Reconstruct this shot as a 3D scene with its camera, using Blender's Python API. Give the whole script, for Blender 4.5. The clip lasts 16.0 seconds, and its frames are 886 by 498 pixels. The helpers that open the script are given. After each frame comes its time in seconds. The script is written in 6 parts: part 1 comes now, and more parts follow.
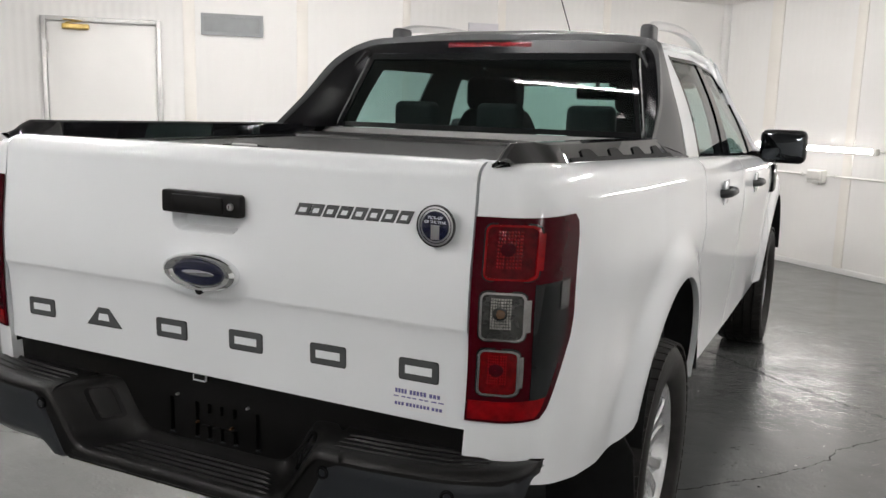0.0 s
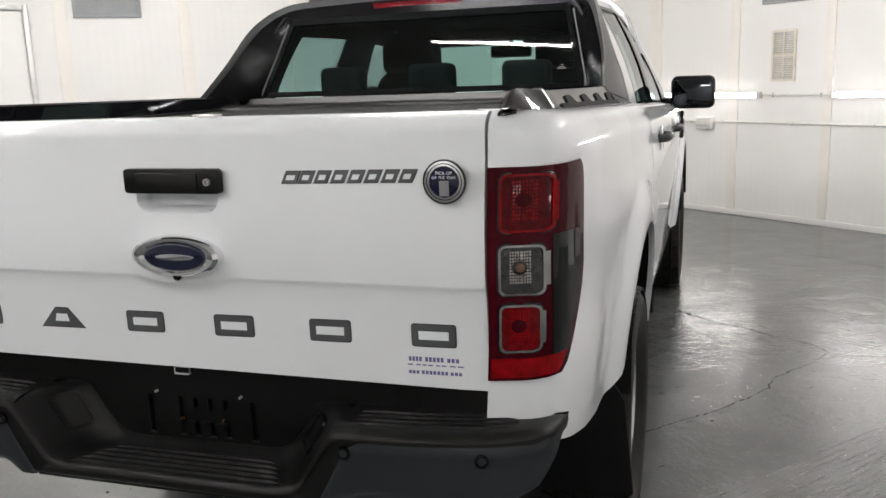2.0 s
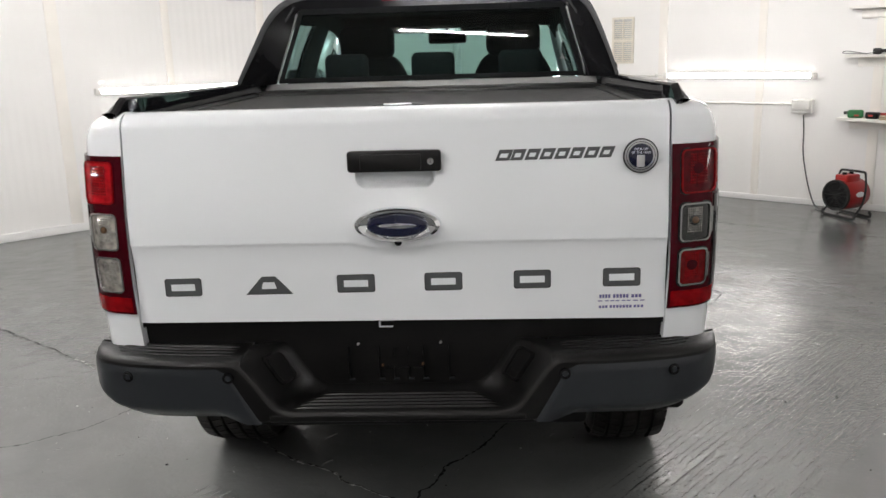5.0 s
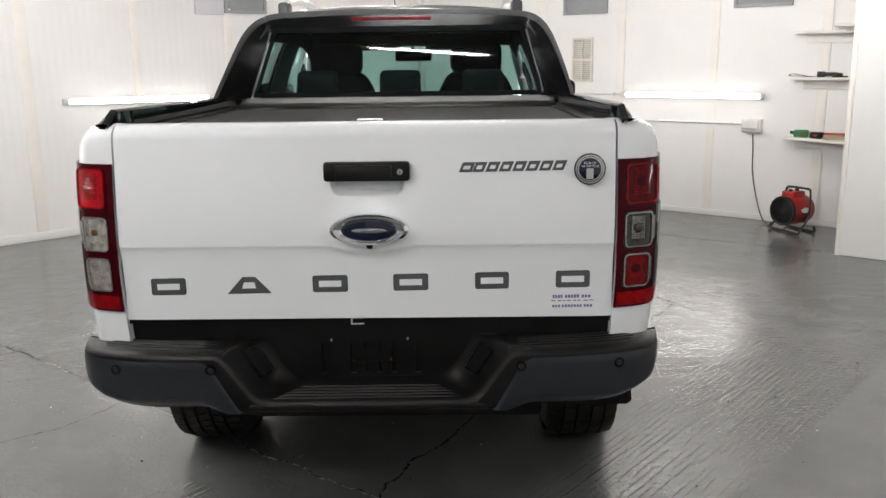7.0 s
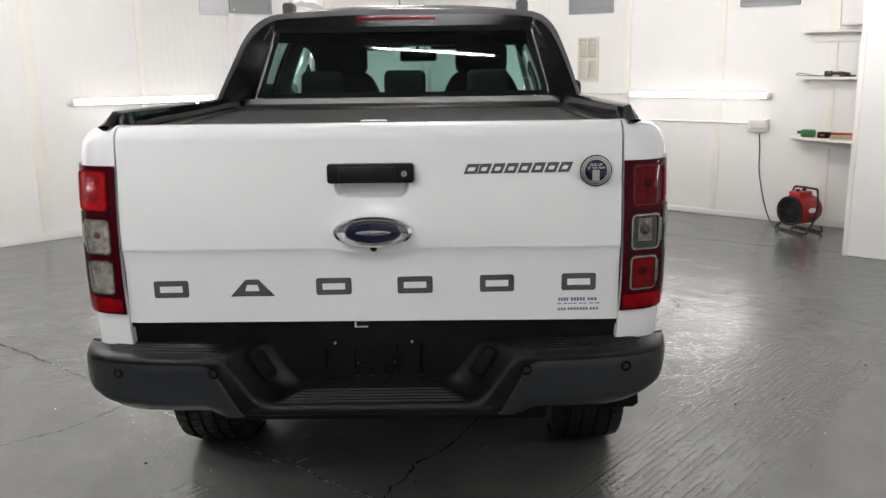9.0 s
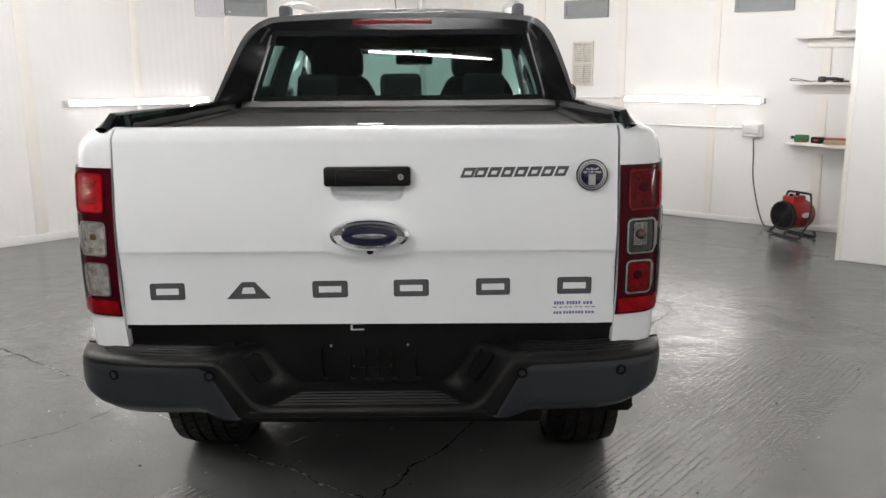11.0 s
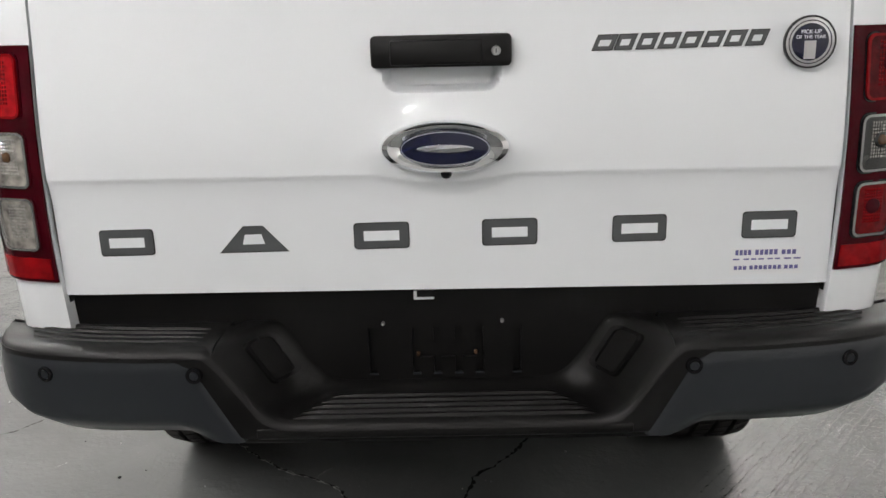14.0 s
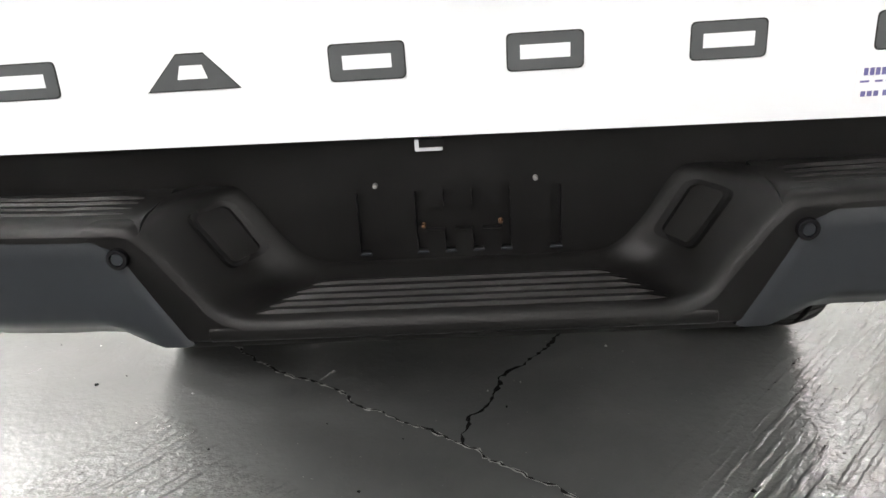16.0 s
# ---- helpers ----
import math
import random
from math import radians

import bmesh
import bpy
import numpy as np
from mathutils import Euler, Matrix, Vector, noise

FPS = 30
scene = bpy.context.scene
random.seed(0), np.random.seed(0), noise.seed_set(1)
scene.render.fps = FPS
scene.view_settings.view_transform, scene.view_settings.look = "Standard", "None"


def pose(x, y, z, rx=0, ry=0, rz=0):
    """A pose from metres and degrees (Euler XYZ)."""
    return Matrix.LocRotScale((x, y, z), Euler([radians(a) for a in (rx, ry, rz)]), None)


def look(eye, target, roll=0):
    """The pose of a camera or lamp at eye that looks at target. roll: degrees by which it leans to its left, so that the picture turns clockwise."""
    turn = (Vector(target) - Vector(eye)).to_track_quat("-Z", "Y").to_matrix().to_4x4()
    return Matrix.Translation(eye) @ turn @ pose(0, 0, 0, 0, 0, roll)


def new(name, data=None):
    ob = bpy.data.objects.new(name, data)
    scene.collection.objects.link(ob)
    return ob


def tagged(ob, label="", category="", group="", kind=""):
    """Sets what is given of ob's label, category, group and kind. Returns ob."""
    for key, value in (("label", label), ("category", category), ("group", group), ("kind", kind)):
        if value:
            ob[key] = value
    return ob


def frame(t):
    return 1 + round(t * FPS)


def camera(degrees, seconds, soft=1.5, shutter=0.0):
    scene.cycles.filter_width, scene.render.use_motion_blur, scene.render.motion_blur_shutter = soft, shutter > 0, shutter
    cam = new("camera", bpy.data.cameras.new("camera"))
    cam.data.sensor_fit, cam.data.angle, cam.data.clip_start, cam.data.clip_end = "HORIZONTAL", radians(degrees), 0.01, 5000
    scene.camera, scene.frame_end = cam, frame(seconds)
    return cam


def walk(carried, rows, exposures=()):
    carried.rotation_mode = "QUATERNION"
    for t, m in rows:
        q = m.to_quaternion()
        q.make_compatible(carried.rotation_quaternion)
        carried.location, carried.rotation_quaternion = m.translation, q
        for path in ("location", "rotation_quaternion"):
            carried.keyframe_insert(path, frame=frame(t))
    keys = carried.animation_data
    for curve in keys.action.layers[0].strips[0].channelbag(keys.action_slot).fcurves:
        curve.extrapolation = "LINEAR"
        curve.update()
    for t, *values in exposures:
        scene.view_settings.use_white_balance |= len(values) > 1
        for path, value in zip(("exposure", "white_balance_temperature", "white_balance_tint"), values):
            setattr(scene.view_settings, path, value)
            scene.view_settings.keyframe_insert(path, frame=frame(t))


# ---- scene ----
cam = camera(55.3, 16.0)
PATH = [
    (0, (1.31, -1.403, 1.44), (0.422, 0.357, 1.104), 1.6),
    (0.5, (1.304, -1.398, 1.427), (0.415, 0.361, 1.084), 1.4),
    (1, (1.296, -1.394, 1.423), (0.426, 0.37, 1.063), 0.2),
    (1.5, (1.238, -1.4, 1.418), (0.453, 0.401, 1.044), -1.1),
    (2, (1.066, -1.429, 1.397), (0.432, 0.426, 1.0), -2.1),
    (2.5, (0.874, -1.413, 1.35), (0.305, 0.453, 0.911), -3.6),
    (3, (0.614, -1.414, 1.326), (0.144, 0.475, 0.867), -5.1),
    (3.5, (0.421, -1.497, 1.357), (0.124, 0.414, 0.847), -3.0),
    (6, (0.245, -2.168, 1.501), (0.144, -0.217, 1.074), -1.5),
    (6.5, (0.254, -2.177, 1.493), (0.184, -0.223, 1.07), -1.1),
    (7, (0.255, -2.169, 1.49), (0.208, -0.217, 1.055), -0.7),
    (7.5, (0.257, -2.158, 1.489), (0.212, -0.207, 1.053), -0.8),
    (8, (0.259, -2.155, 1.49), (0.205, -0.203, 1.054), -0.9),
    (8.5, (0.256, -2.15, 1.492), (0.195, -0.199, 1.057), -0.8),
    (9, (0.257, -2.148, 1.493), (0.197, -0.196, 1.057), -0.8),
    (11.5, (0.245, -2.154, 1.495), (0.205, -0.201, 1.067), -0.4),
    (12, (0.234, -2.146, 1.492), (0.204, -0.196, 1.049), -0.3),
    (12.5, (0.211, -2.105, 1.487), (0.204, -0.159, 1.026), -0.3),
    (13, (0.137, -1.971, 1.466), (0.146, -0.029, 0.988), -1.0),
    (13.5, (0.077, -1.756, 1.382), (0.06, 0.185, 0.898), -1.8),
    (14, (0.055, -1.369, 1.256), (-0.018, 0.561, 0.739), -1.4),
    (14.5, (0.047, -1.107, 1.148), (-0.08, 0.795, 0.542), -1.9),
    (15, (0.047, -1.029, 1.083), (-0.087, 0.835, 0.37), -2.7),
    (15.5, (0.046, -1.025, 1.077), (-0.092, 0.825, 0.329), -3.2),
    (16, (0.053, -1.022, 1.079), (-0.08, 0.828, 0.333), -3.4),
]
walk(cam, [(t, look(eye, target, roll)) for t, eye, target, roll in PATH],
     exposures=[(0.0, 0.4), (2.0, 0.42), (2.5, 0.5), (3.5, 0.55), (6.0, 0.4), (12.5, 0.42), (13.5, 0.52), (14.0, 0.66), (14.5, 0.85), (15.0, 1.45), (15.5, 1.64), (16.0, 1.64)])

# ---- world and light ----
world = bpy.data.worlds.new("world")
scene.world = world
world.use_nodes = True
world.node_tree.nodes["Background"].inputs[0].default_value = (0.8, 0.85, 0.9, 1)
world.node_tree.nodes["Background"].inputs[1].default_value = 0.05
TUBE_POWER = 24.0
CEILING_POWER = 400.0
TRUCK_TURN = 0.7
HEATER_AT, HEATER_TURN = (3.13, 5.15, 0.0), 30.0
# all out of view: first set from its window reflection, others added fill
CEILING_SPOTS = [(0.11, 1.12, -4.0, 0.355, 0.31), (-2.9, 3.05, -37.0, 0.75, 0.0), (-0.6, 4.6, -37.0, 0.75, 0.0), (3.0, 1.7, -37.0, 0.75, 0.0), (-2.9, 1.4, -37.0, 0.75, 0.0), (1.9, 3.7, -37.0, 0.75, 0.0), (-3.2, 0.4, -37.0, 0.75, 0.0), (-2.1, 0.9, -37.0, 0.75, 0.0), (-0.6, -3.0, -37.0, 0.75, 0.0), (2.5, -2.0, -37.0, 0.75, 0.0), (-1.4, -1.25, -37.0, 0.75, 0.0)]  # x, y, turn, half length, drop


# ---- materials ----
def material(name):
    m = bpy.data.materials.new(name)
    m.use_nodes = True
    nt = m.node_tree
    return m, nt, nt.nodes["Principled BSDF"]


def plain(name, colour, rough=0.5, metal=0.0, coat=0.0, noise_scale=0.0, vary=0.0, bump=0.0, bump_scale=200.0, rough_vary=0.0, spec=0.5):
    """A principled surface with a mottled colour, uneven gloss and a fine relief."""
    m, nt, b = material(name)
    b.inputs["Base Color"].default_value = (*colour, 1)
    b.inputs["Roughness"].default_value = rough
    b.inputs["Metallic"].default_value = metal
    b.inputs["Coat Weight"].default_value = coat
    b.inputs["Coat Roughness"].default_value = 0.03
    b.inputs["Specular IOR Level"].default_value = spec
    co = nt.nodes.new("ShaderNodeTexCoord")
    if vary or rough_vary:
        n = nt.nodes.new("ShaderNodeTexNoise")
        n.inputs["Scale"].default_value = noise_scale or 6.0
        n.inputs["Detail"].default_value = 6.0
        nt.links.new(co.outputs["Object"], n.inputs["Vector"])
        if vary:
            r = nt.nodes.new("ShaderNodeValToRGB")
            r.color_ramp.elements[0].position, r.color_ramp.elements[1].position = 0.3, 0.7
            r.color_ramp.elements[0].color = (*[c * (1 - vary) for c in colour], 1)
            r.color_ramp.elements[1].color = (*[min(1, c * (1 + vary)) for c in colour], 1)
            nt.links.new(n.outputs["Fac"], r.inputs["Fac"])
            nt.links.new(r.outputs["Color"], b.inputs["Base Color"])
        if rough_vary:
            k = nt.nodes.new("ShaderNodeMapRange")
            k.inputs["To Min"].default_value, k.inputs["To Max"].default_value = rough - rough_vary, rough + rough_vary
            nt.links.new(n.outputs["Fac"], k.inputs["Value"])
            nt.links.new(k.outputs["Result"], b.inputs["Roughness"])
    if bump:
        n2 = nt.nodes.new("ShaderNodeTexNoise")
        n2.inputs["Scale"].default_value = bump_scale
        n2.inputs["Detail"].default_value = 3.0
        nt.links.new(co.outputs["Object"], n2.inputs["Vector"])
        bp = nt.nodes.new("ShaderNodeBump")
        bp.inputs["Strength"].default_value = bump
        bp.inputs["Distance"].default_value = 0.002
        nt.links.new(n2.outputs["Fac"], bp.inputs["Height"])
        nt.links.new(bp.outputs["Normal"], b.inputs["Normal"])
    return m


def emitter(name, colour, strength):
    m, nt, b = material(name)
    b.inputs["Base Color"].default_value = (0.9, 0.9, 0.9, 1)
    b.inputs["Emission Color"].default_value = (*colour, 1)
    b.inputs["Emission Strength"].default_value = strength
    return m


def pane_glass(name, tint, gloss=0.03):
    """Thin tinted pane: tinted clear light with a mirror-like sheen that grows at grazing angles."""
    m, nt, b = material(name)
    nt.nodes.remove(b)
    out = nt.nodes["Material Output"]
    tr = nt.nodes.new("ShaderNodeBsdfTransparent")
    tr.inputs["Color"].default_value = (*tint, 1)
    gl = nt.nodes.new("ShaderNodeBsdfGlossy")
    gl.inputs["Roughness"].default_value = 0.0
    lw = nt.nodes.new("ShaderNodeLayerWeight")
    lw.inputs["Blend"].default_value = 0.5
    pw = nt.nodes.new("ShaderNodeMath")
    pw.operation = "POWER"
    pw.inputs[1].default_value = 5.0
    nt.links.new(lw.outputs["Facing"], pw.inputs[0])
    fr = nt.nodes.new("ShaderNodeMapRange")
    fr.inputs["To Min"].default_value, fr.inputs["To Max"].default_value = gloss, 0.9
    nt.links.new(pw.outputs[0], fr.inputs["Value"])
    mx = nt.nodes.new("ShaderNodeMixShader")
    nt.links.new(fr.outputs[0], mx.inputs[0])
    nt.links.new(tr.outputs[0], mx.inputs[1])
    nt.links.new(gl.outputs[0], mx.inputs[2])
    nt.links.new(mx.outputs[0], out.inputs["Surface"])
    return m


def wall_material(name, colour, along):
    """White painted insulation panel: faint vertical ribs, yellowed patches, scuffs."""
    m, nt, b = material(name)
    co = nt.nodes.new("ShaderNodeTexCoord")
    n = nt.nodes.new("ShaderNodeTexNoise")
    n.inputs["Scale"].default_value, n.inputs["Detail"].default_value = 1.3, 5.0
    nt.links.new(co.outputs["Object"], n.inputs["Vector"])
    r = nt.nodes.new("ShaderNodeValToRGB")
    r.color_ramp.elements[0].position, r.color_ramp.elements[1].position = 0.3, 0.75
    r.color_ramp.elements[0].color = (*[c * 0.93 for c in colour], 1)
    r.color_ramp.elements[1].color = (*colour, 1)
    nt.links.new(n.outputs["Fac"], r.inputs["Fac"])
    spots = nt.nodes.new("ShaderNodeTexVoronoi")
    spots.inputs["Scale"].default_value = 3.1
    nt.links.new(co.outputs["Object"], spots.inputs["Vector"])
    lim = nt.nodes.new("ShaderNodeMapRange")
    lim.inputs["From Min"].default_value, lim.inputs["From Max"].default_value = 0.012, 0.025
    lim.inputs["To Min"].default_value, lim.inputs["To Max"].default_value = 0.45, 0.0
    nt.links.new(spots.outputs["Distance"], lim.inputs["Value"])
    mix = nt.nodes.new("ShaderNodeMix")
    mix.data_type = "RGBA"
    mix.inputs["B"].default_value = (0.35, 0.3, 0.24, 1)
    nt.links.new(lim.outputs["Result"], mix.inputs["Factor"])
    nt.links.new(r.outputs["Color"], mix.inputs["A"])
    nt.links.new(mix.outputs["Result"], b.inputs["Base Color"])
    w = nt.nodes.new("ShaderNodeTexWave")
    w.wave_type, w.bands_direction = "BANDS", "X"
    w.inputs["Scale"].default_value = 4.5
    w.inputs["Distortion"].default_value = 0.2
    nt.links.new(co.outputs["Object"], w.inputs["Vector"])
    n2 = nt.nodes.new("ShaderNodeTexNoise")
    n2.inputs["Scale"].default_value = 14.0
    nt.links.new(co.outputs["Object"], n2.inputs["Vector"])
    add = nt.nodes.new("ShaderNodeMath")
    add.operation = "ADD"
    nt.links.new(w.outputs["Fac"], add.inputs[0])
    nt.links.new(n2.outputs["Fac"], add.inputs[1])
    bp = nt.nodes.new("ShaderNodeBump")
    bp.inputs["Strength"].default_value, bp.inputs["Distance"].default_value = along, 0.003
    nt.links.new(add.outputs[0], bp.inputs["Height"])
    nt.links.new(bp.outputs["Normal"], b.inputs["Normal"])
    b.inputs["Roughness"].default_value = 0.42
    return m


def floor_material():
    """Grey floor paint over rough concrete: broken trowel ridges in two patches, pebbly lumps, stains, uneven gloss."""
    m, nt, b = material("floor_paint")
    L = nt.links.new
    co = nt.nodes.new("ShaderNodeTexCoord")

    def noise(vec, scale, detail, rough=0.5):
        n = nt.nodes.new("ShaderNodeTexNoise")
        n.inputs["Scale"].default_value, n.inputs["Detail"].default_value, n.inputs["Roughness"].default_value = scale, detail, rough
        L(vec, n.inputs["Vector"])
        return n.outputs["Fac"]

    def remap(v, a, b_, lo=0.0, hi=1.0):
        k = nt.nodes.new("ShaderNodeMapRange")
        k.interpolation_type = "SMOOTHSTEP"
        k.inputs["From Min"].default_value, k.inputs["From Max"].default_value = a, b_
        k.inputs["To Min"].default_value, k.inputs["To Max"].default_value = lo, hi
        L(v, k.inputs["Value"])
        return k.outputs["Result"]

    def calc(op, p, q, r=None):
        n = nt.nodes.new("ShaderNodeMath")
        n.operation = op
        for i, v in enumerate((p, q, r)):
            if v is None:
                continue
            if isinstance(v, float):
                n.inputs[i].default_value = v
            else:
                L(v, n.inputs[i])
        return n.outputs[0]

    obj = co.outputs["Object"]
    big, mid, fine = noise(obj, 0.9, 5.0), noise(obj, 5.0, 4.0, 0.6), noise(obj, 110.0, 1.0)
    ramp = nt.nodes.new("ShaderNodeValToRGB")
    ramp.color_ramp.elements[0].position, ramp.color_ramp.elements[1].position = 0.3, 0.7
    ramp.color_ramp.elements[0].color = (0.082, 0.086, 0.086, 1)
    ramp.color_ramp.elements[1].color = (0.125, 0.128, 0.125, 1)
    L(calc("MULTIPLY_ADD", mid, 0.35, calc("MULTIPLY", big, 0.65)), ramp.inputs["Fac"])
    mix = nt.nodes.new("ShaderNodeMix")
    mix.data_type = "RGBA"
    mix.inputs["B"].default_value = (0.26, 0.25, 0.24, 1)
    L(remap(fine, 0.75, 0.81, 0.0, 0.6), mix.inputs["Factor"])
    L(ramp.outputs["Color"], mix.inputs["A"])
    L(mix.outputs["Result"], b.inputs["Base Color"])
    # a runs across the trowel ridges, c along them
    rot = nt.nodes.new("ShaderNodeMapping")
    rot.inputs["Rotation"].default_value = (0, 0, radians(RIDGE_TURN))
    L(obj, rot.inputs["Vector"])
    sep = nt.nodes.new("ShaderNodeSeparateXYZ")
    L(rot.outputs["Vector"], sep.inputs["Vector"])
    wob = noise(obj, 4.0, 3.0)
    a = calc("MULTIPLY_ADD", wob, 0.08, sep.outputs["X"])
    c = calc("MULTIPLY_ADD", wob, 0.16, sep.outputs["Y"])
    right = calc("MULTIPLY", calc("MULTIPLY", remap(a, -0.10, 0.32), remap(a, 0.70, 0.62)), calc("MULTIPLY", remap(c, 3.1, 2.85), remap(c, -0.2, 0.1)))
    left = calc("MULTIPLY", calc("MULTIPLY", remap(a, -1.05, -0.85), remap(a, -0.38, -0.48)), calc("MULTIPLY", remap(c, 0.14, 0.10), remap(c, -1.2, -0.9)))
    patch = calc("MAXIMUM", right, left)
    w = nt.nodes.new("ShaderNodeTexWave")
    w.wave_type, w.bands_direction = "BANDS", "X"
    w.inputs["Scale"].default_value, w.inputs["Distortion"].default_value = 10.5, 1.4
    w.inputs["Detail"].default_value, w.inputs["Detail Scale"].default_value, w.inputs["Detail Roughness"].default_value = 3.0, 2.5, 0.6
    L(rot.outputs["Vector"], w.inputs["Vector"])
    st = nt.nodes.new("ShaderNodeMapping")
    st.inputs["Scale"].default_value = (26.0, 4.0, 1.0)
    L(rot.outputs["Vector"], st.inputs["Vector"])
    broken = noise(st.outputs["Vector"], 1.0, 3.0, 0.6)
    ridge = calc("MULTIPLY", remap(w.outputs["Fac"], 0.30, 0.95), remap(broken, 0.40, 0.60))
    strength = calc("MAXIMUM", patch, remap(broken, 0.66, 0.74, 0.0, 0.35))
    lumps = noise(obj, 48.0, 2.0, 0.55)
    lumpy = calc("MULTIPLY", lumps, calc("MULTIPLY_ADD", patch, 0.75, calc("MULTIPLY_ADD", remap(mid, 0.35, 0.65), 0.2, 0.08)))
    h = calc("MULTIPLY_ADD", ridge, calc("MULTIPLY", strength, 0.52), lumpy)
    h = calc("MULTIPLY_ADD", mid, 0.5, h)
    h = calc("MULTIPLY_ADD", fine, 0.07, h)
    bp = nt.nodes.new("ShaderNodeBump")
    bp.inputs["Strength"].default_value, bp.inputs["Distance"].default_value = 0.85, 0.007
    L(h, bp.inputs["Height"])
    L(bp.outputs["Normal"], b.inputs["Normal"])
    b.inputs["Specular IOR Level"].default_value = 0.85
    L(remap(calc("MULTIPLY_ADD", mid, 0.5, calc("MULTIPLY", big, 0.5)), 0.3, 0.7, 0.16, 0.262), b.inputs["Roughness"])
    return m


RIDGE_TURN = 39.0
M_WHITE = plain("white_car_paint", (0.785, 0.81, 0.83), 0.45, coat=1.0, vary=0.012, noise_scale=3.0, spec=0.15)
M_BLACKPL = plain("black_textured_plastic", (0.0044, 0.0042, 0.0041), 0.37, bump=0.25, bump_scale=900, vary=0.35, noise_scale=9, rough_vary=0.1, spec=0.22)
M_TRIMGREY = plain("grey_window_trim", (0.13, 0.13, 0.13), 0.5, vary=0.05, noise_scale=20)
# white cab panel below the rear glass; its shade is put into the grey
M_CABSHADE = plain("shaded_cab_panel", (0.13, 0.13, 0.13), 0.5, spec=0.2, vary=0.04, noise_scale=6)
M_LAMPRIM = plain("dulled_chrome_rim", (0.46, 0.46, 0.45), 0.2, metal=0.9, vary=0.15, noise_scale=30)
# same chrome for the right lamp, with shade put into its colour
M_RIMSHADE = plain("shaded_chrome_rim", (0.30, 0.30, 0.295), 0.2, metal=0.9, vary=0.15, noise_scale=30)
M_GREYPL = plain("grey_bumper_paint", (0.019, 0.0215, 0.025), 0.30, coat=0.2, vary=0.05, noise_scale=5, spec=0.25)
M_GREYMET = plain("dark_grey_metallic_paint", (0.052, 0.053, 0.055), 0.5, coat=0.3, vary=0.05, noise_scale=400, spec=0.08)
M_GLOSSBLK = plain("gloss_black", (0.005, 0.005, 0.006), 0.3, coat=0.7, spec=0.0)
M_CAPBLK = plain("gloss_black_cap", (0.006, 0.006, 0.007), 0.3, coat=0.8, spec=0.0)
M_LINING = plain("gloss_black_lining", (0.004, 0.004, 0.0045), 0.22, spec=0.07, vary=0.2, noise_scale=12)
M_MATBLK = plain("matt_black", (0.006, 0.006, 0.006), 0.8, vary=0.2, noise_scale=20, spec=0.2)
M_BORDER = plain("black_glass_border", (0.004, 0.0045, 0.005), 0.03, spec=0.25)
M_RIMBLK = plain("satin_black_rim", (0.006, 0.006, 0.006), 0.27, spec=0.18)
M_TONNEAU = plain("tonneau_vinyl", (0.022, 0.022, 0.0225), 0.65, bump=0.4, bump_scale=500, vary=0.1, noise_scale=8, spec=0.15)
M_CHROME = plain("chrome", (0.82, 0.83, 0.84), 0.06, metal=1.0, rough_vary=0.02, noise_scale=12)
M_SILVER = plain("satin_silver", (0.6, 0.6, 0.6), 0.28, metal=1.0)
M_ALLOY = plain("alloy_wheel_silver", (0.62, 0.63, 0.64), 0.27, metal=0.85, coat=0.6, vary=0.05, noise_scale=15)
M_RUBBER = plain("tyre_rubber", (0.02, 0.019, 0.018), 0.55, bump=0.2, bump_scale=300, vary=0.3, noise_scale=14, spec=0.12)
M_LETTER = plain("dark_grey_decal", (0.075, 0.08, 0.083), 0.4, vary=0.05, noise_scale=60)
M_LETTERRIM = plain("black_decal_edge", (0.015, 0.015, 0.016), 0.35)
M_NAVY = plain("navy_enamel", (0.004, 0.006, 0.03), 0.15, coat=0.5)
M_NAVYINK = plain("blue_print", (0.13, 0.12, 0.30), 0.5)
M_FILM = plain("sticker_film", (0.80, 0.812, 0.825), 0.35, coat=0.9, spec=0.15)
M_REDDARK = plain("dark_red_lens", (0.042, 0.001, 0.004), 0.12, coat=0.15, spec=0.05, vary=0.25, noise_scale=25)
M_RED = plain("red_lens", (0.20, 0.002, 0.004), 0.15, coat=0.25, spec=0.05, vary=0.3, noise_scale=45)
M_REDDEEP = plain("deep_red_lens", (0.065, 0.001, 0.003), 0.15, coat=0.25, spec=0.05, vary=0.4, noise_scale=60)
M_SMOKE = plain("smoked_lens", (0.008, 0.0095, 0.010), 0.1, coat=0.5, spec=0.1, vary=0.3, noise_scale=30)
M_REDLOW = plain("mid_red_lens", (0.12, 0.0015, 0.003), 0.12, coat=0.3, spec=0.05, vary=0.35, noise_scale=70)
# left brake lens: the light falling on it is put into the red
M_REDLIT = plain("lit_red_lens", (0.34, 0.004, 0.008), 0.12, coat=0.3, spec=0.1, vary=0.3, noise_scale=70)
M_REDMID = plain("ribbed_red_lens", (0.15, 0.002, 0.004), 0.12, coat=0.4, spec=0.1, vary=0.5, noise_scale=120)
M_CLEARRIB = plain("ribbed_clear_lens", (0.40, 0.39, 0.365), 0.15, metal=0.5, coat=0.6, vary=0.4, noise_scale=140)
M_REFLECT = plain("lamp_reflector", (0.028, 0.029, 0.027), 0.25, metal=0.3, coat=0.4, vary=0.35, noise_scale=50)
# left lamp's reflector, paler because light is painted into its colour
M_REFLECTLIT = plain("lit_lamp_reflector", (0.33, 0.31, 0.28), 0.25, metal=0.4, coat=0.4, vary=0.6, noise_scale=50)
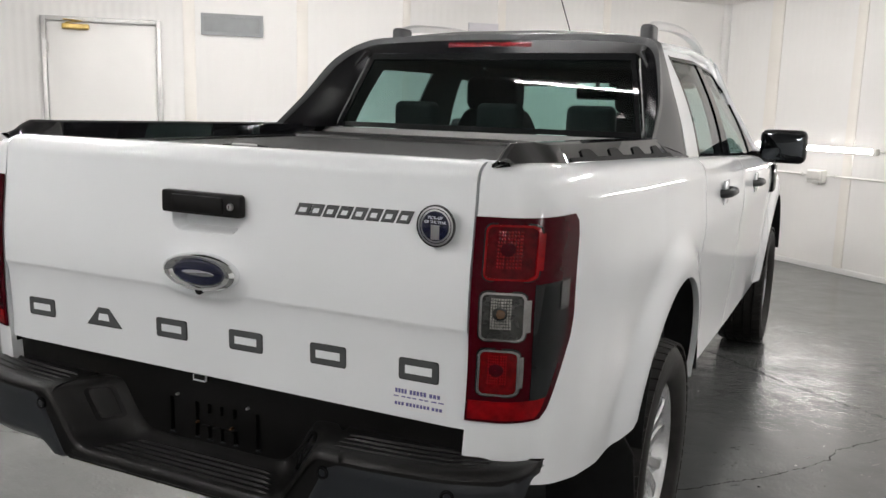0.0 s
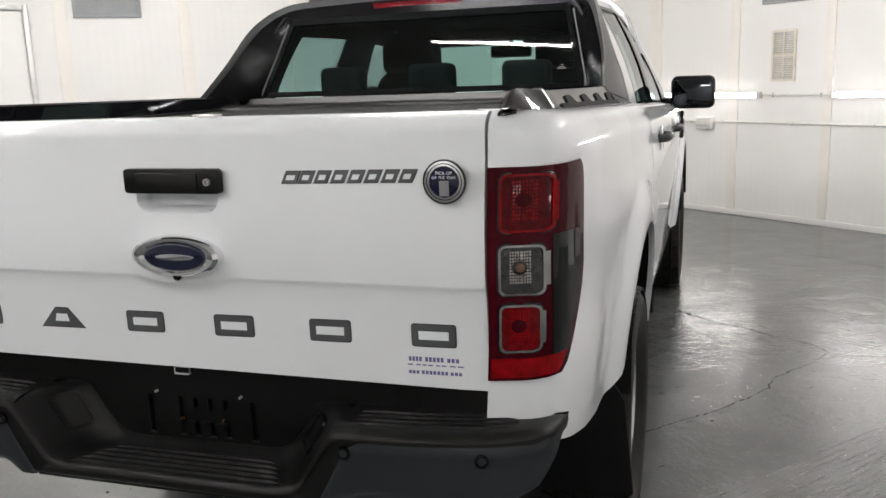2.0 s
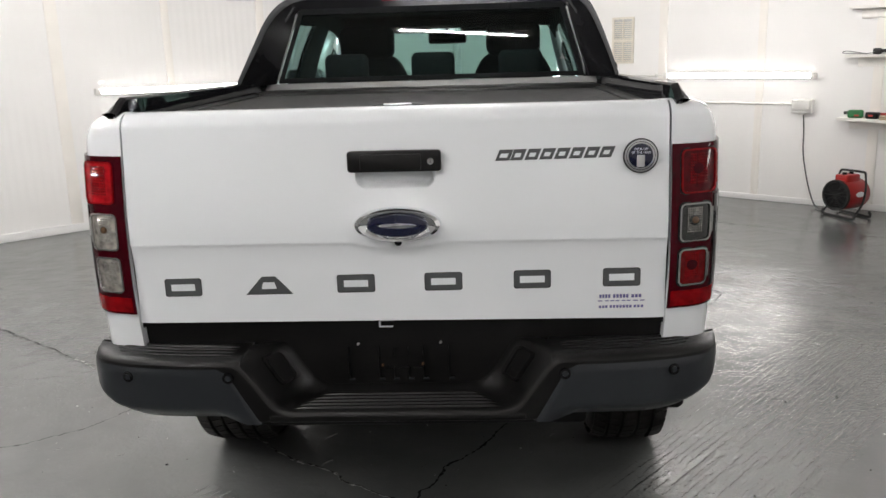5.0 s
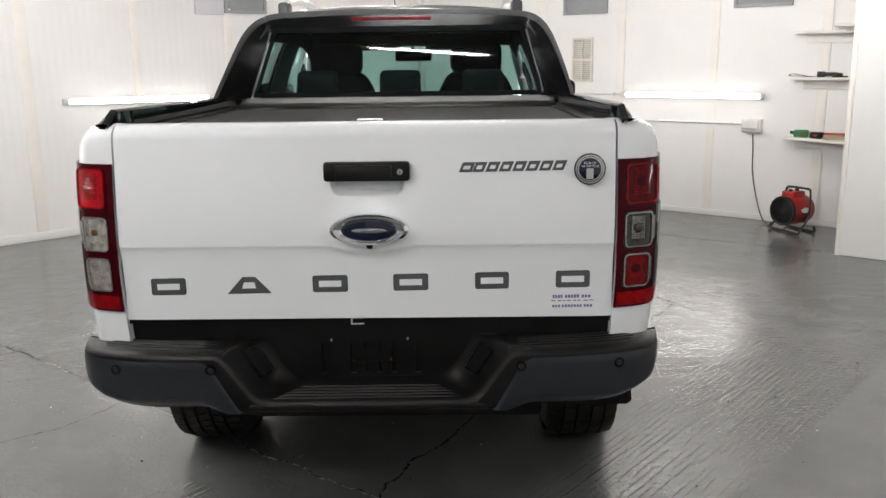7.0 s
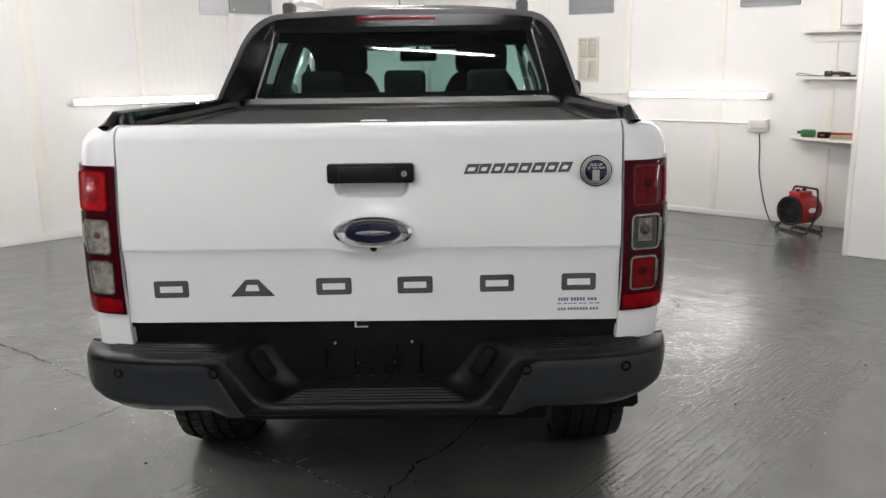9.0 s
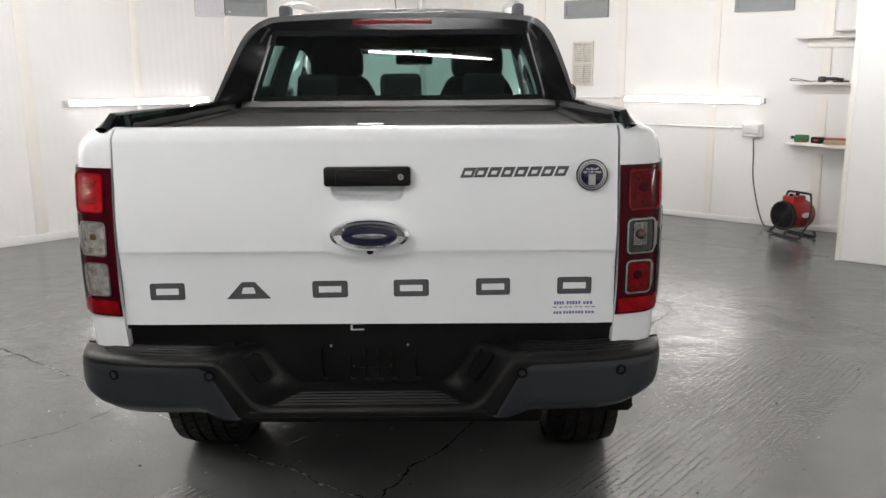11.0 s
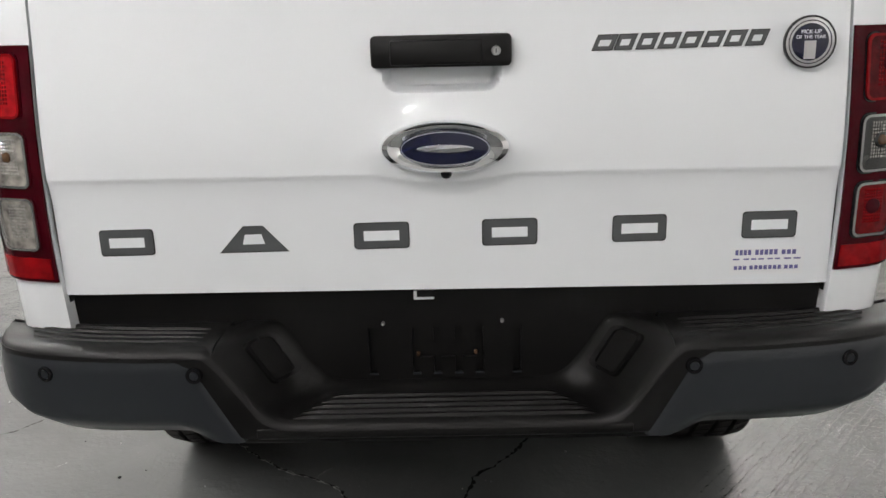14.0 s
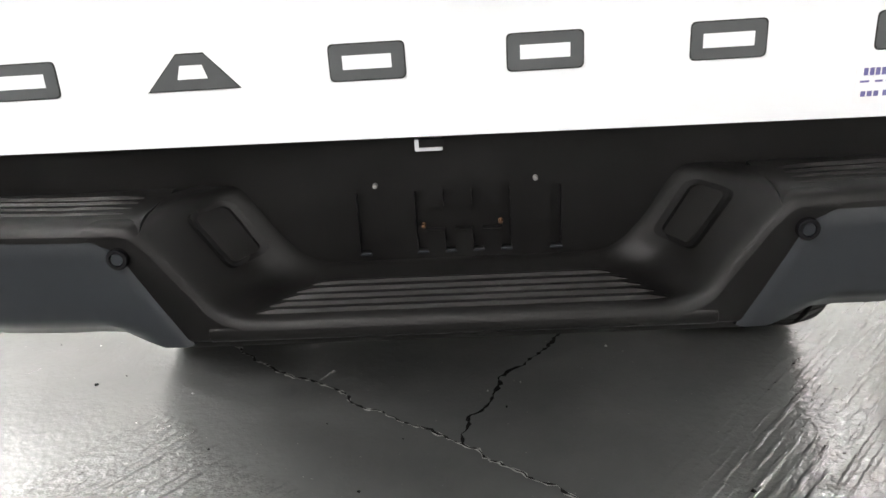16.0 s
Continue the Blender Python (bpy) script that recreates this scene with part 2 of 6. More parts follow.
M_AMBER = plain("amber_bulb", (0.09, 0.05, 0.025), 0.2, coat=0.5)
M_BRASS = plain("brass", (0.55, 0.4, 0.14), 0.35, metal=0.8, vary=0.15, noise_scale=30)
M_RUST = plain("rusty_screw", (0.09, 0.045, 0.02), 0.7, metal=0.3)
M_INTERIOR = plain("dark_interior_trim", (0.011, 0.0115, 0.0125), 0.7, vary=0.15, noise_scale=15, spec=0.2)
M_SEAT = plain("charcoal_seat_cloth", (0.013, 0.0132, 0.014), 0.8, vary=0.2, noise_scale=40, bump=0.3, bump_scale=400, spec=0.15)
M_HEADLINER = plain("grey_headlining", (0.03, 0.03, 0.03), 0.9, vary=0.05, spec=0.1)
M_REARGLASS = pane_glass("tinted_rear_glass", (0.42, 0.56, 0.54))
M_GLASS = pane_glass("green_window_glass", (0.62, 0.82, 0.78))
M_SIDEGLASS = pane_glass("privacy_glass", (0.5, 0.62, 0.6))
M_MIRROR = plain("mirror_glass", (0.05, 0.055, 0.06), 0.02, metal=1.0)
M_WALL = wall_material("white_panel_paint", (0.86, 0.85, 0.832), 0.32)
M_WALL2 = wall_material("white_sheet_panel", (0.80, 0.795, 0.785), 0.12)
M_BACKWALL = wall_material("unseen_wall_grey", (0.30, 0.30, 0.295), 0.12)
M_STRIP = plain("yellowed_cover_strip", (0.84, 0.812, 0.765), 0.4, vary=0.04, noise_scale=2.5, bump=0.2, bump_scale=20)
M_CEIL = plain("white_ceiling_paint", (0.84, 0.83, 0.81), 0.6, vary=0.04, noise_scale=2)
M_DOOR = plain("white_door_paint", (0.84, 0.83, 0.81), 0.38, vary=0.03, noise_scale=2.2, bump=0.15, bump_scale=12)
M_ALU = plain("aluminium_frame", (0.5, 0.5, 0.49), 0.42, metal=0.75, vary=0.12, noise_scale=14)
M_VENT = plain("grey_vent_paint", (0.3, 0.315, 0.32), 0.5, vary=0.06, noise_scale=9)
M_GRILLE = plain("cream_plastic_grille", (0.72, 0.68, 0.6), 0.5, vary=0.06, noise_scale=12)
M_WHITEPL = plain("white_plastic", (0.72, 0.71, 0.68), 0.45, vary=0.05, noise_scale=10)
M_SHELF = plain("white_melamine_shelf", (0.8, 0.78, 0.74), 0.5, vary=0.04, noise_scale=5)
M_HEATRED = plain("red_enamel", (0.33, 0.013, 0.012), 0.38, coat=0.3, vary=0.08, noise_scale=12)
M_BLACKMET = plain("black_steel_tube", (0.014, 0.014, 0.014), 0.4, vary=0.2, noise_scale=20)
M_TOOLGREEN = plain("green_tool_plastic", (0.02, 0.16, 0.05), 0.45, vary=0.1, noise_scale=20)
M_TOOLRED = plain("red_tool_plastic", (0.4, 0.03, 0.02), 0.45, vary=0.1, noise_scale=20)
M_CARD = plain("cardboard", (0.5, 0.4, 0.28), 0.85, vary=0.1, noise_scale=20)
M_CABLE = plain("grey_cable", (0.05, 0.05, 0.05), 0.5)
M_CRACK = plain("crack_dark", (0.004, 0.004, 0.004), 0.9, spec=0.1)
M_CRACKEDGE = plain("chipped_floor_edge", (0.30, 0.30, 0.29), 0.7, vary=0.3, noise_scale=60)
M_TUBE = emitter("fluorescent_tube", (1.0, 0.965, 0.94), TUBE_POWER)
M_CTUBE = emitter("ceiling_tube", (1.0, 0.965, 0.945), CEILING_POWER)
M_FLOOR = floor_material()


# ---- mesh helpers ----
def finish(name, bm, mat, parent=None, label="", smooth=32):
    me = bpy.data.meshes.new(name)
    bmesh.ops.recalc_face_normals(bm, faces=bm.faces[:])
    bm.to_mesh(me)
    bm.free()
    me.materials.append(mat)
    if smooth:
        me.polygons.foreach_set("use_smooth", [True] * len(me.polygons))
        me.set_sharp_from_angle(angle=radians(smooth))
    ob = new(name, me)
    if parent is not None:
        ob.parent = parent
    if label:
        ob["label"] = label
    return ob


def part(name, bm, mat, parent, label="", smooth=32):
    return finish(name, bm, mat, parent, label, smooth)


def thing(name, label, category, at=(0, 0, 0), turn=0.0, group="", kind=""):
    ob = new(name)
    ob.matrix_basis = pose(*at, 0, 0, turn)
    ob.empty_display_size = 0.1
    return tagged(ob, label, category, group, kind)


def grid(rows, closed=False):
    """A sheet of quads over rows of points."""
    bm = bmesh.new()
    vs = [[bm.verts.new(p) for p in row] for row in rows]
    n = len(vs[0])
    for i in range(len(vs) - 1):
        for j in range(n if closed else n - 1):
            k = (j + 1) % n
            quad = (vs[i][j], vs[i][k], vs[i + 1][k], vs[i + 1][j])
            if len({v.co.to_tuple(6) for v in quad}) >= 3:
                bm.faces.new(quad)
    bmesh.ops.remove_doubles(bm, verts=bm.verts[:], dist=1e-6)
    return bm


def caps(bm):
    """Closes the open rims of a mesh."""
    rim = [e for e in bm.edges if e.is_boundary]
    if rim:
        bmesh.ops.holes_fill(bm, edges=rim, sides=0)
    return bm


def thick(bm, d):
    """Gives a sheet the thickness d."""
    bmesh.ops.recalc_face_normals(bm, faces=bm.faces[:])
    bmesh.ops.solidify(bm, geom=bm.faces[:], thickness=d)
    return bm


def bevelled(bm, width, segments=2, angle=30):
    if width:
        edges = [e for e in bm.edges if len(e.link_faces) == 2 and e.calc_face_angle(0) > radians(angle)]
        bmesh.ops.bevel(bm, geom=edges, offset=width, segments=segments, affect="EDGES", profile=0.5, clamp_overlap=True)
    return bm


def block(x0, x1, y0, y1, z0, z1, bevel=0.0, segments=2):
    bm = bmesh.new()
    bmesh.ops.create_cube(bm, size=1)
    for v in bm.verts:
        v.co = ((x0 + x1) / 2 + v.co.x * (x1 - x0), (y0 + y1) / 2 + v.co.y * (y1 - y0), (z0 + z1) / 2 + v.co.z * (z1 - z0))
    return bevelled(bm, bevel, segments)


def prism(outline, a, b, to, bevel=0.0, segments=2):
    """Extrudes a flat outline of (p, q) pairs from depth a to b; to(p, q, d) gives the point."""
    bm = bmesh.new()
    va = [bm.verts.new(to(p, q, a)) for p, q in outline]
    vb = [bm.verts.new(to(p, q, b)) for p, q in outline]
    bm.faces.new(va)
    bm.faces.new(vb[::-1])
    n = len(va)
    for i in range(n):
        bm.faces.new((va[i], vb[i], vb[(i + 1) % n], va[(i + 1) % n]))
    bmesh.ops.recalc_face_normals(bm, faces=bm.faces[:])
    return bevelled(bm, bevel, segments)


def xz(p, q, d):
    return (p, d, q)


def yz(p, q, d):
    return (d, p, q)


def xy(p, q, d):
    return (p, q, d)


def rounded(x0, x1, z0, z1, r, n=5):
    """A rounded rectangle as a list of pairs."""
    out = []
    for cx, cz, a0 in ((x1 - r, z1 - r, 0), (x0 + r, z1 - r, 90), (x0 + r, z0 + r, 180), (x1 - r, z0 + r, 270)):
        for i in range(n + 1):
            a = radians(a0 + 90 * i / n)
            out.append((cx + r * math.cos(a), cz + r * math.sin(a)))
    return out


def ellipse(cx, cz, rx, rz, n=40):
    return [(cx + rx * math.cos(2 * math.pi * i / n), cz + rz * math.sin(2 * math.pi * i / n)) for i in range(n)]


def ring(outer, inner, a, b, to):
    """A flat ring between two outlines of equal length, from depth a to b."""
    n = len(outer)
    rows = [[to(*o, a) for o in outer], [to(*o, b) for o in outer], [to(*o, b) for o in inner], [to(*o, a) for o in inner], [to(*o, a) for o in outer]]
    return grid(rows, closed=True)


def lathe(profile, axis_point, n=48):
    """Turns (radius, offset) pairs about an axis along x through axis_point."""
    ax, ay, az = axis_point
    rows = []
    for i in range(n + 1):
        a = 2 * math.pi * i / n
        rows.append([(ax + o, ay + r * math.cos(a), az + r * math.sin(a)) for r, o in profile])
    return grid(rows)


def pipe(points, r, n=8, closed=False):
    """A round tube along points."""
    pts = [Vector(p) for p in points]
    rows = []
    up = Vector((0, 0, 1))
    for i, p in enumerate(pts):
        a = pts[i - 1] if i > 0 else (pts[-1] if closed else pts[0])
        c = pts[i + 1] if i < len(pts) - 1 else (pts[0] if closed else pts[-1])
        d = (c - a).normalized()
        side = d.cross(up)
        if side.length < 1e-3:
            side = d.cross(Vector((1, 0, 0)))
        side.normalize()
        other = d.cross(side).normalized()
        rows.append([tuple(p + r * (math.cos(2 * math.pi * k / n) * side + math.sin(2 * math.pi * k / n) * other)) for k in range(n)])
    if closed:
        rows.append(rows[0])
    bm = grid(rows, closed=True)
    return bm if closed else caps(bm)


def smooth_path(points, n=6):
    """A rounded line through points (Catmull-Rom)."""
    p = [Vector(q) for q in points]
    p = [2 * p[0] - p[1]] + p + [2 * p[-1] - p[-2]]
    out = []
    for i in range(1, len(p) - 2):
        for k in range(n):
            t = k / n
            out.append(0.5 * (2 * p[i] + (p[i + 1] - p[i - 1]) * t + (2 * p[i - 1] - 5 * p[i] + 4 * p[i + 1] - p[i + 2]) * t * t + (3 * p[i] - p[i - 1] - 3 * p[i + 1] + p[i + 2]) * t ** 3))
    out.append(p[-2])
    return out


def merge(*bms):
    out = bmesh.new()
    for b in bms:
        me = bpy.data.meshes.new("tmp")
        b.to_mesh(me)
        b.free()
        out.from_mesh(me)
        bpy.data.meshes.remove(me)
    return out


def moved(bm, m):
    bmesh.ops.transform(bm, matrix=m, verts=bm.verts[:])
    return bm


def lettering(body, size, mat, name, parent, m, depth=0.0006):
    cu = bpy.data.curves.new(name, "FONT")
    cu.body, cu.size, cu.extrude, cu.align_x, cu.align_y = body, size, depth, "CENTER", "CENTER"
    tmp = bpy.data.objects.new("tmp", cu)
    me = bpy.data.meshes.new_from_object(tmp)
    bpy.data.objects.remove(tmp)
    me.transform(m)
    me.materials.clear()
    me.materials.append(mat)
    ob = new(name, me)
    ob.parent = parent
    return ob


def lerp(a, b, t):
    return a + (b - a) * t


def interp(x, pts):
    """Piecewise linear through (x, y) pairs."""
    if x <= pts[0][0]:
        return pts[0][1]
    for (x0, y0), (x1, y1) in zip(pts, pts[1:]):
        if x <= x1:
            return lerp(y0, y1, (x - x0) / (x1 - x0))
    return pts[-1][1]


def smoothstep(a, b, x):
    t = min(1, max(0, (x - a) / (b - a)))
    return t * t * (3 - 2 * t)


# ---- the room ----
# The far wall and the wall with the door meet in a corner; the vehicle stands askew to both.
FAR_TURN, LEFT_TURN = -37.0, 44.5
CORNER = Vector((-0.22, 8.14, 0))
CEIL_Z = 2.56
far_m = Matrix.Translation(CORNER) @ pose(0, 0, 0, 0, 0, FAR_TURN)          # local x along the far wall, local y into the wall
left_m = Matrix.Translation(CORNER) @ pose(0, 0, 0, 0, 0, LEFT_TURN)        # local x along the left wall, towards the corner (negative)
FAR_LEN, LEFT_LEN = 8.6, 12.5


floor_ob = finish("floor", block(-14, 14, -9, 12, -0.12, 0.0), M_FLOOR, smooth=0)
tagged(floor_ob, "grey painted concrete workshop floor, scuffed and cracked", "floor", kind="structure")
ceil_ob = finish("ceiling", block(-14, 14, -9, 12, CEIL_Z, CEIL_Z + 0.12), M_CEIL, smooth=0)
tagged(ceil_ob, "white painted ceiling", "ceiling", kind="structure")


def wall(name, m, length, x0, mat, label):
    ob = finish(name, block(0, length, 0, 0.12, 0, CEIL_Z), mat, smooth=0)
    ob.matrix_basis = m @ pose(x0, 0, 0)
    return tagged(ob, label, "wall", kind="structure")


wall_far = wall("wall_far", far_m, FAR_LEN, 0.0, M_WALL, "white ribbed insulation panel wall with cover strips")
wall_left = wall("wall_left", left_m, LEFT_LEN, -LEFT_LEN, M_WALL, "white painted panel wall with cover strips")
end_far = far_m @ Vector((FAR_LEN, 0, 0))
end_left = left_m @ Vector((-LEFT_LEN, 0, 0))
# plain walls that close the place behind the camera
wall_right = wall("wall_right", Matrix.Translation(end_far) @ pose(0, 0, 0, 0, 0, FAR_TURN - 90), 13.0, 0.0, M_WALL2, "plain white panel wall")
back_m = Matrix.Translation(end_left) @ pose(0, 0, 0, 0, 0, FAR_TURN)
# unseen wall, grey so that the black plastics facing it reflect less
wall_back = wall("wall_back", back_m @ pose(0, -0.12, 0), 12.0, 0.0, M_BACKWALL, "unseen plain wall, grey to dim reflections")


def on_far(name, x0, x1, z0, z1, d, mat, bevel=0.003):
    """A flat fitting proud of the far wall by d, as a child of the wall."""
    ob = finish(name, block(x0, x1, -d, 0.0, z0, z1, bevel), mat)
    ob.parent = wall_far
    return ob


def on_left(name, x0, x1, z0, z1, d, mat, bevel=0.003):
    ob = finish(name, block(LEFT_LEN + x0, LEFT_LEN + x1, -d, 0.0, z0, z1, bevel), mat)
    ob.parent = wall_left
    return ob


# cover strips over the panel joints
for c, w in ((0.69, 0.15), (1.65, 0.1), (2.6, 0.085), (3.56, 0.07), (4.54, 0.08), (5.6, 0.1), (6.8, 0.1)):
    on_far("cover_strip", c - w / 2, c + w / 2, 0.0, CEIL_Z, 0.012, M_STRIP)
for c, w in ((-1.42, 0.08), (-2.55, 0.08), (-3.5, 0.07), (-4.47, 0.1), (-5.45, 0.1), (-7.7, 0.1), (-8.9, 0.1)):
    on_left("cover_strip", c - w / 2, c + w / 2, 0.0, CEIL_Z, 0.012, M_STRIP)
on_far("corner_strip", 0.0, 0.06, 0.0, CEIL_Z, 0.06, M_WALL2)
on_far("baseboard", 0.0, FAR_LEN, 0.0, 0.05, 0.016, M_WALL2)
on_left("baseboard", -LEFT_LEN, -7.0, 0.0, 0.07, 0.016, M_WALL2)
on_left("baseboard", -5.95, 0.0, 0.0, 0.07, 0.016, M_WALL2)


def tube_light(name, m, x0, x1, z, tilt=0.0, mat=None, ceiling=False):
    """A batten with one glowing tube under a ceiling, or a slim batten with a rounded glowing diffuser on a wall."""
    t = thing("tube_light", "glowing white fluorescent tube light in a slim batten" + (" on the ceiling, out of view" if ceiling else " on the wall"), "tube light", group="fluorescent tube lights")
    t.matrix_basis = m @ pose((x0 + x1) / 2, 0, z, 0, tilt, 0)
    h = (x1 - x0) / 2
    if ceiling:
        r = 0.0045
        part("batten", block(-h, h, -0.03, -0.001, -0.012, 0.012, 0.002), M_WHITEPL, t)
        part("tube", lathe([(0.0001, -h + 0.02), (r * 0.9, -h + 0.02), (r, -h + 0.04), (r, h - 0.04), (r * 0.9, h - 0.02), (0.0001, h - 0.02)], (0, -0.035 - r, 0.0), 16), mat or M_TUBE, t, "bright glowing tube")
        # unseen plate, added to keep the tube's light off the ceiling
        part("reflector", prism([(-0.013, -0.004), (-0.008, 0.0), (0.008, 0.0), (0.013, -0.004), (0.013, -0.006), (0.008, -0.003), (-0.008, -0.003), (-0.013, -0.006)], -h, h, lambda p, q, d: (d, q - 0.031, p)), M_VENT, t, "grey pressed reflector", 0)
    else:
        part("batten", block(-h, h, -0.034, -0.001, -0.025, 0.025, 0.003), M_WHITEPL, t)
        rows = [[(x, -0.035 - 0.009 * math.sin(math.pi * k / 10), 0.022 * math.cos(math.pi * k / 10)) for k in range(11)] for x in (-h + 0.03, 0.0, h - 0.03)]
        part("diffuser", caps(grid(rows)), mat or M_TUBE, t, "bright glowing diffuser")
    for s in (-1, 1):
        part("end_cap", block(s * h - 0.028, s * h + 0.010, -0.055, -0.001, -0.016 if ceiling else -0.027, 0.016 if ceiling else 0.027, 0.006), M_WHITEPL, t)
    return t


def ceiling_light(x, y, turn, half, drop):
    m = pose(x, y, CEIL_Z - drop, 0, 0, turn) @ pose(0, 0, 0, 90, 0, 0)
    t = tube_light("ceiling", m, -half, half, 0.0, mat=M_CTUBE, ceiling=True)
    if drop:
        for dx in (-half * 0.7, half * 0.7):
            part("hanger", pipe([(dx, -0.002, 0.0), (dx, drop, 0.0)], 0.003, 6), M_ALU, t)
    return t


# wall tubes at about 1.14 m
tube_light("t", far_m, 0.57, 1.95, 1.135)
tube_light("t", far_m, 2.66, 4.04, 1.137)
tube_light("t", left_m, -4.17, -2.80, 1.172, 0.6)
# these two are out of view, added to light the near room
tube_light("t", left_m, -9.6, -8.2, 1.15)
tube_light("t", Matrix.Translation(end_far) @ pose(0, 0, 0, 0, 0, FAR_TURN - 90), 3.0, 4.4, 1.15)
# beyond the first, these unseen tubes are added to brighten the room
for cx, cy, ct, half, drop in CEILING_SPOTS:
    ceiling_light(cx, cy, ct, half, drop)


# ---- the pickup truck ----
truck = thing("pickup_truck", "white double-cab pickup truck with dark grey hoop and black bumper", "pickup truck", (0, 0, 0), TRUCK_TURN)


def top_lean(z):
    """How far the tail leans forward as it rounds over at the top edge."""
    t = min(1, max(0, (z - 1.300) / 0.036))
    return 0.026 * smoothstep(1.04, 1.36, z) + 0.046 * (1 - math.sqrt(max(0, 1 - t * t)))


def crease_z(x):
    return 1.016 - 0.012 * math.exp(-((x - 0.012) / 0.095) ** 4)


def gate_y(x, z):
    """Depth of the tailgate's outer face."""
    c = crease_z(x)
    if z >= c:
        y = top_lean(z)
    else:
        d = c - z
        y = 0.0098 * (1 - math.exp(-d / 0.030)) + 0.001 * smoothstep(0.03, 0.2, d) + 0.0015 * smoothstep(0.0, 0.003, d)
    # scoop under the handle: a rounded hollow with a crisp rim, deepest behind the grip
    px, pz, rc = abs(x - 0.0075) - 0.094, 1.1885 - z - 0.0395, 0.026
    qx, qz = px + rc, pz + rc
    sd = math.hypot(max(qx, 0), max(qz, 0)) + min(max(qx, qz), 0) - rc
    inside = min(1.0, max(0.0, -sd / 0.010))
    scoop = 0.034 * (1 - (1 - inside) ** 1.5) * (1 - smoothstep(1.205, 1.225, z))
    # swelling round the emblem
    r = math.hypot((x - 0.011) / 0.125, (z - 1.06) / 0.066)
    return y + scoop - 0.007 * (1 - smoothstep(0.70, 1.25, r))


def half_gate(z):
    return 0.6525


def build_tailgate():
    zs = [0.815, 0.818, 0.825, 0.85, 0.88, 0.91, 0.94, 0.96, 0.975] + [0.98 + 0.004 * i for i in range(11)] + [1.03, 1.04, 1.05, 1.06, 1.075, 1.09, 1.105, 1.12, 1.135, 1.143]
    zs += [1.1475 + 0.0022 * i for i in range(37)] + [1.24, 1.255, 1.27, 1.285, 1.295, 1.302, 1.309, 1.316, 1.322, 1.327, 1.331, 1.334, 1.3355]
    us = sorted(set([-1 + i / 14 for i in range(29)] + [(-0.116 + 0.004 * i) / 0.6518 for i in range(62)]))
    rows = [[(u * half_gate(0.815) * 0.998, 0.045, 0.812) for u in us]]
    for z in zs:
        row = [(u * half_gate(z), gate_y(u * half_gate(z), z) + 0.003 * smoothstep(0.99, 1.0, abs(u)), z) for u in us]
        rows.append([(row[0][0] + 0.001, row[0][1] + 0.03, z)] + row + [(row[-1][0] - 0.001, row[-1][1] + 0.03, z)])
    rows[0] = [(rows[0][0][0], 0.06, 0.812)] + rows[0] + [(rows[0][-1][0], 0.06, 0.812)]
    w = half_gate(1.336)
    for y, z in ((0.085, 1.3365), (0.115, 1.335), (0.118, 1.30)):
        row = [(u * w, y, z) for u in us]
        rows.append([row[0]] + row + [row[-1]])
    gate = part("tailgate", grid(rows), M_WHITE, truck, "white painted tailgate with a pressed crease", 40)
    part("inner_skin", block(-0.63, 0.63, 0.062, 0.112, 0.82, 1.30, 0.004), M_WHITE, gate)
    # pull handle
    part("handle_plate", prism(rounded(-0.104, 0.119, 1.188, 1.238, 0.008), -0.006, 0.012, xz, 0.003), M_BLACKPL, gate, "black plastic handle surround")
    part("handle", prism(rounded(-0.073, 0.072, 1.192, 1.230, 0.004), -0.011, 0.0, xz, 0.003), M_BLACKPL, gate, "black pull handle")
    part("lock", moved(lathe([(0.0001, 0.0), (0.006, 0.0), (0.0075, 0.002), (0.0075, 0.008)], (0, 0, 0), 24), Matrix.Translation((0.094, -0.0135, 1.212)) @ Matrix.Rotation(radians(90), 4, "Z")), M_SILVER, gate, "round silver key lock")
    part("keyhole", block(0.0932, 0.0948, -0.0142, -0.0132, 1.2085, 1.2155), M_MATBLK, gate)
    # oval emblem, drawn as plain ovals
    c = (0.011, 1.062)
    n = 56
    rows = []
    for f, y in ((1.0, -0.004), (1.0, -0.012), (0.97, -0.021), (0.88, -0.027), (0.78, -0.026), (0.70, -0.021), (0.66, -0.018)):
        rows.append([(p, y, q) for p, q in ellipse(*c, 0.105 * f, 0.0435 * lerp(f, f * f ** 0.2, 0.6), n)])
    part("emblem_rim", caps(grid(rows, closed=True)), M_CHROME, gate, "polished chrome oval rim")
    part("emblem_field", prism(ellipse(c[0], c[1] - 0.001, 0.0745, 0.0300, n), -0.0205, -0.016, xz, 0.001), M_NAVY, gate, "dark blue oval field")
    part("emblem_line", ring(ellipse(c[0], c[1] - 0.001, 0.0712, 0.0272, n), ellipse(c[0], c[1] - 0.001, 0.0698, 0.0260, n), -0.0215, -0.018, xz), M_CHROME, gate)
    part("emblem_mark", prism(ellipse(c[0], c[1] - 0.001, 0.046, 0.0065, 32), -0.0222, -0.018, xz, 0.001), M_CHROME, gate, "plain slim silver oval mark")
    cam_bm = lathe([(0.0001, -0.004), (0.006, -0.003), (0.009, 0.0), (0.0095, 0.012)], (0, 0, 0), 24)
    part("camera_eye", moved(cam_bm, Matrix.Translation((0.012, -0.022, 1.0205)) @ Matrix.Rotation(radians(90), 4, "Z") @ Matrix.Rotation(radians(-14), 4, "Y")), M_GLOSSBLK, gate, "small black camera eye")
    # model name: plain blocks in the letters' places
    z0, z1 = 0.890, 0.936

    def on_gate(p, q, d):
        return (p, gate_y(p, q) + d, q + 0.011 * p)
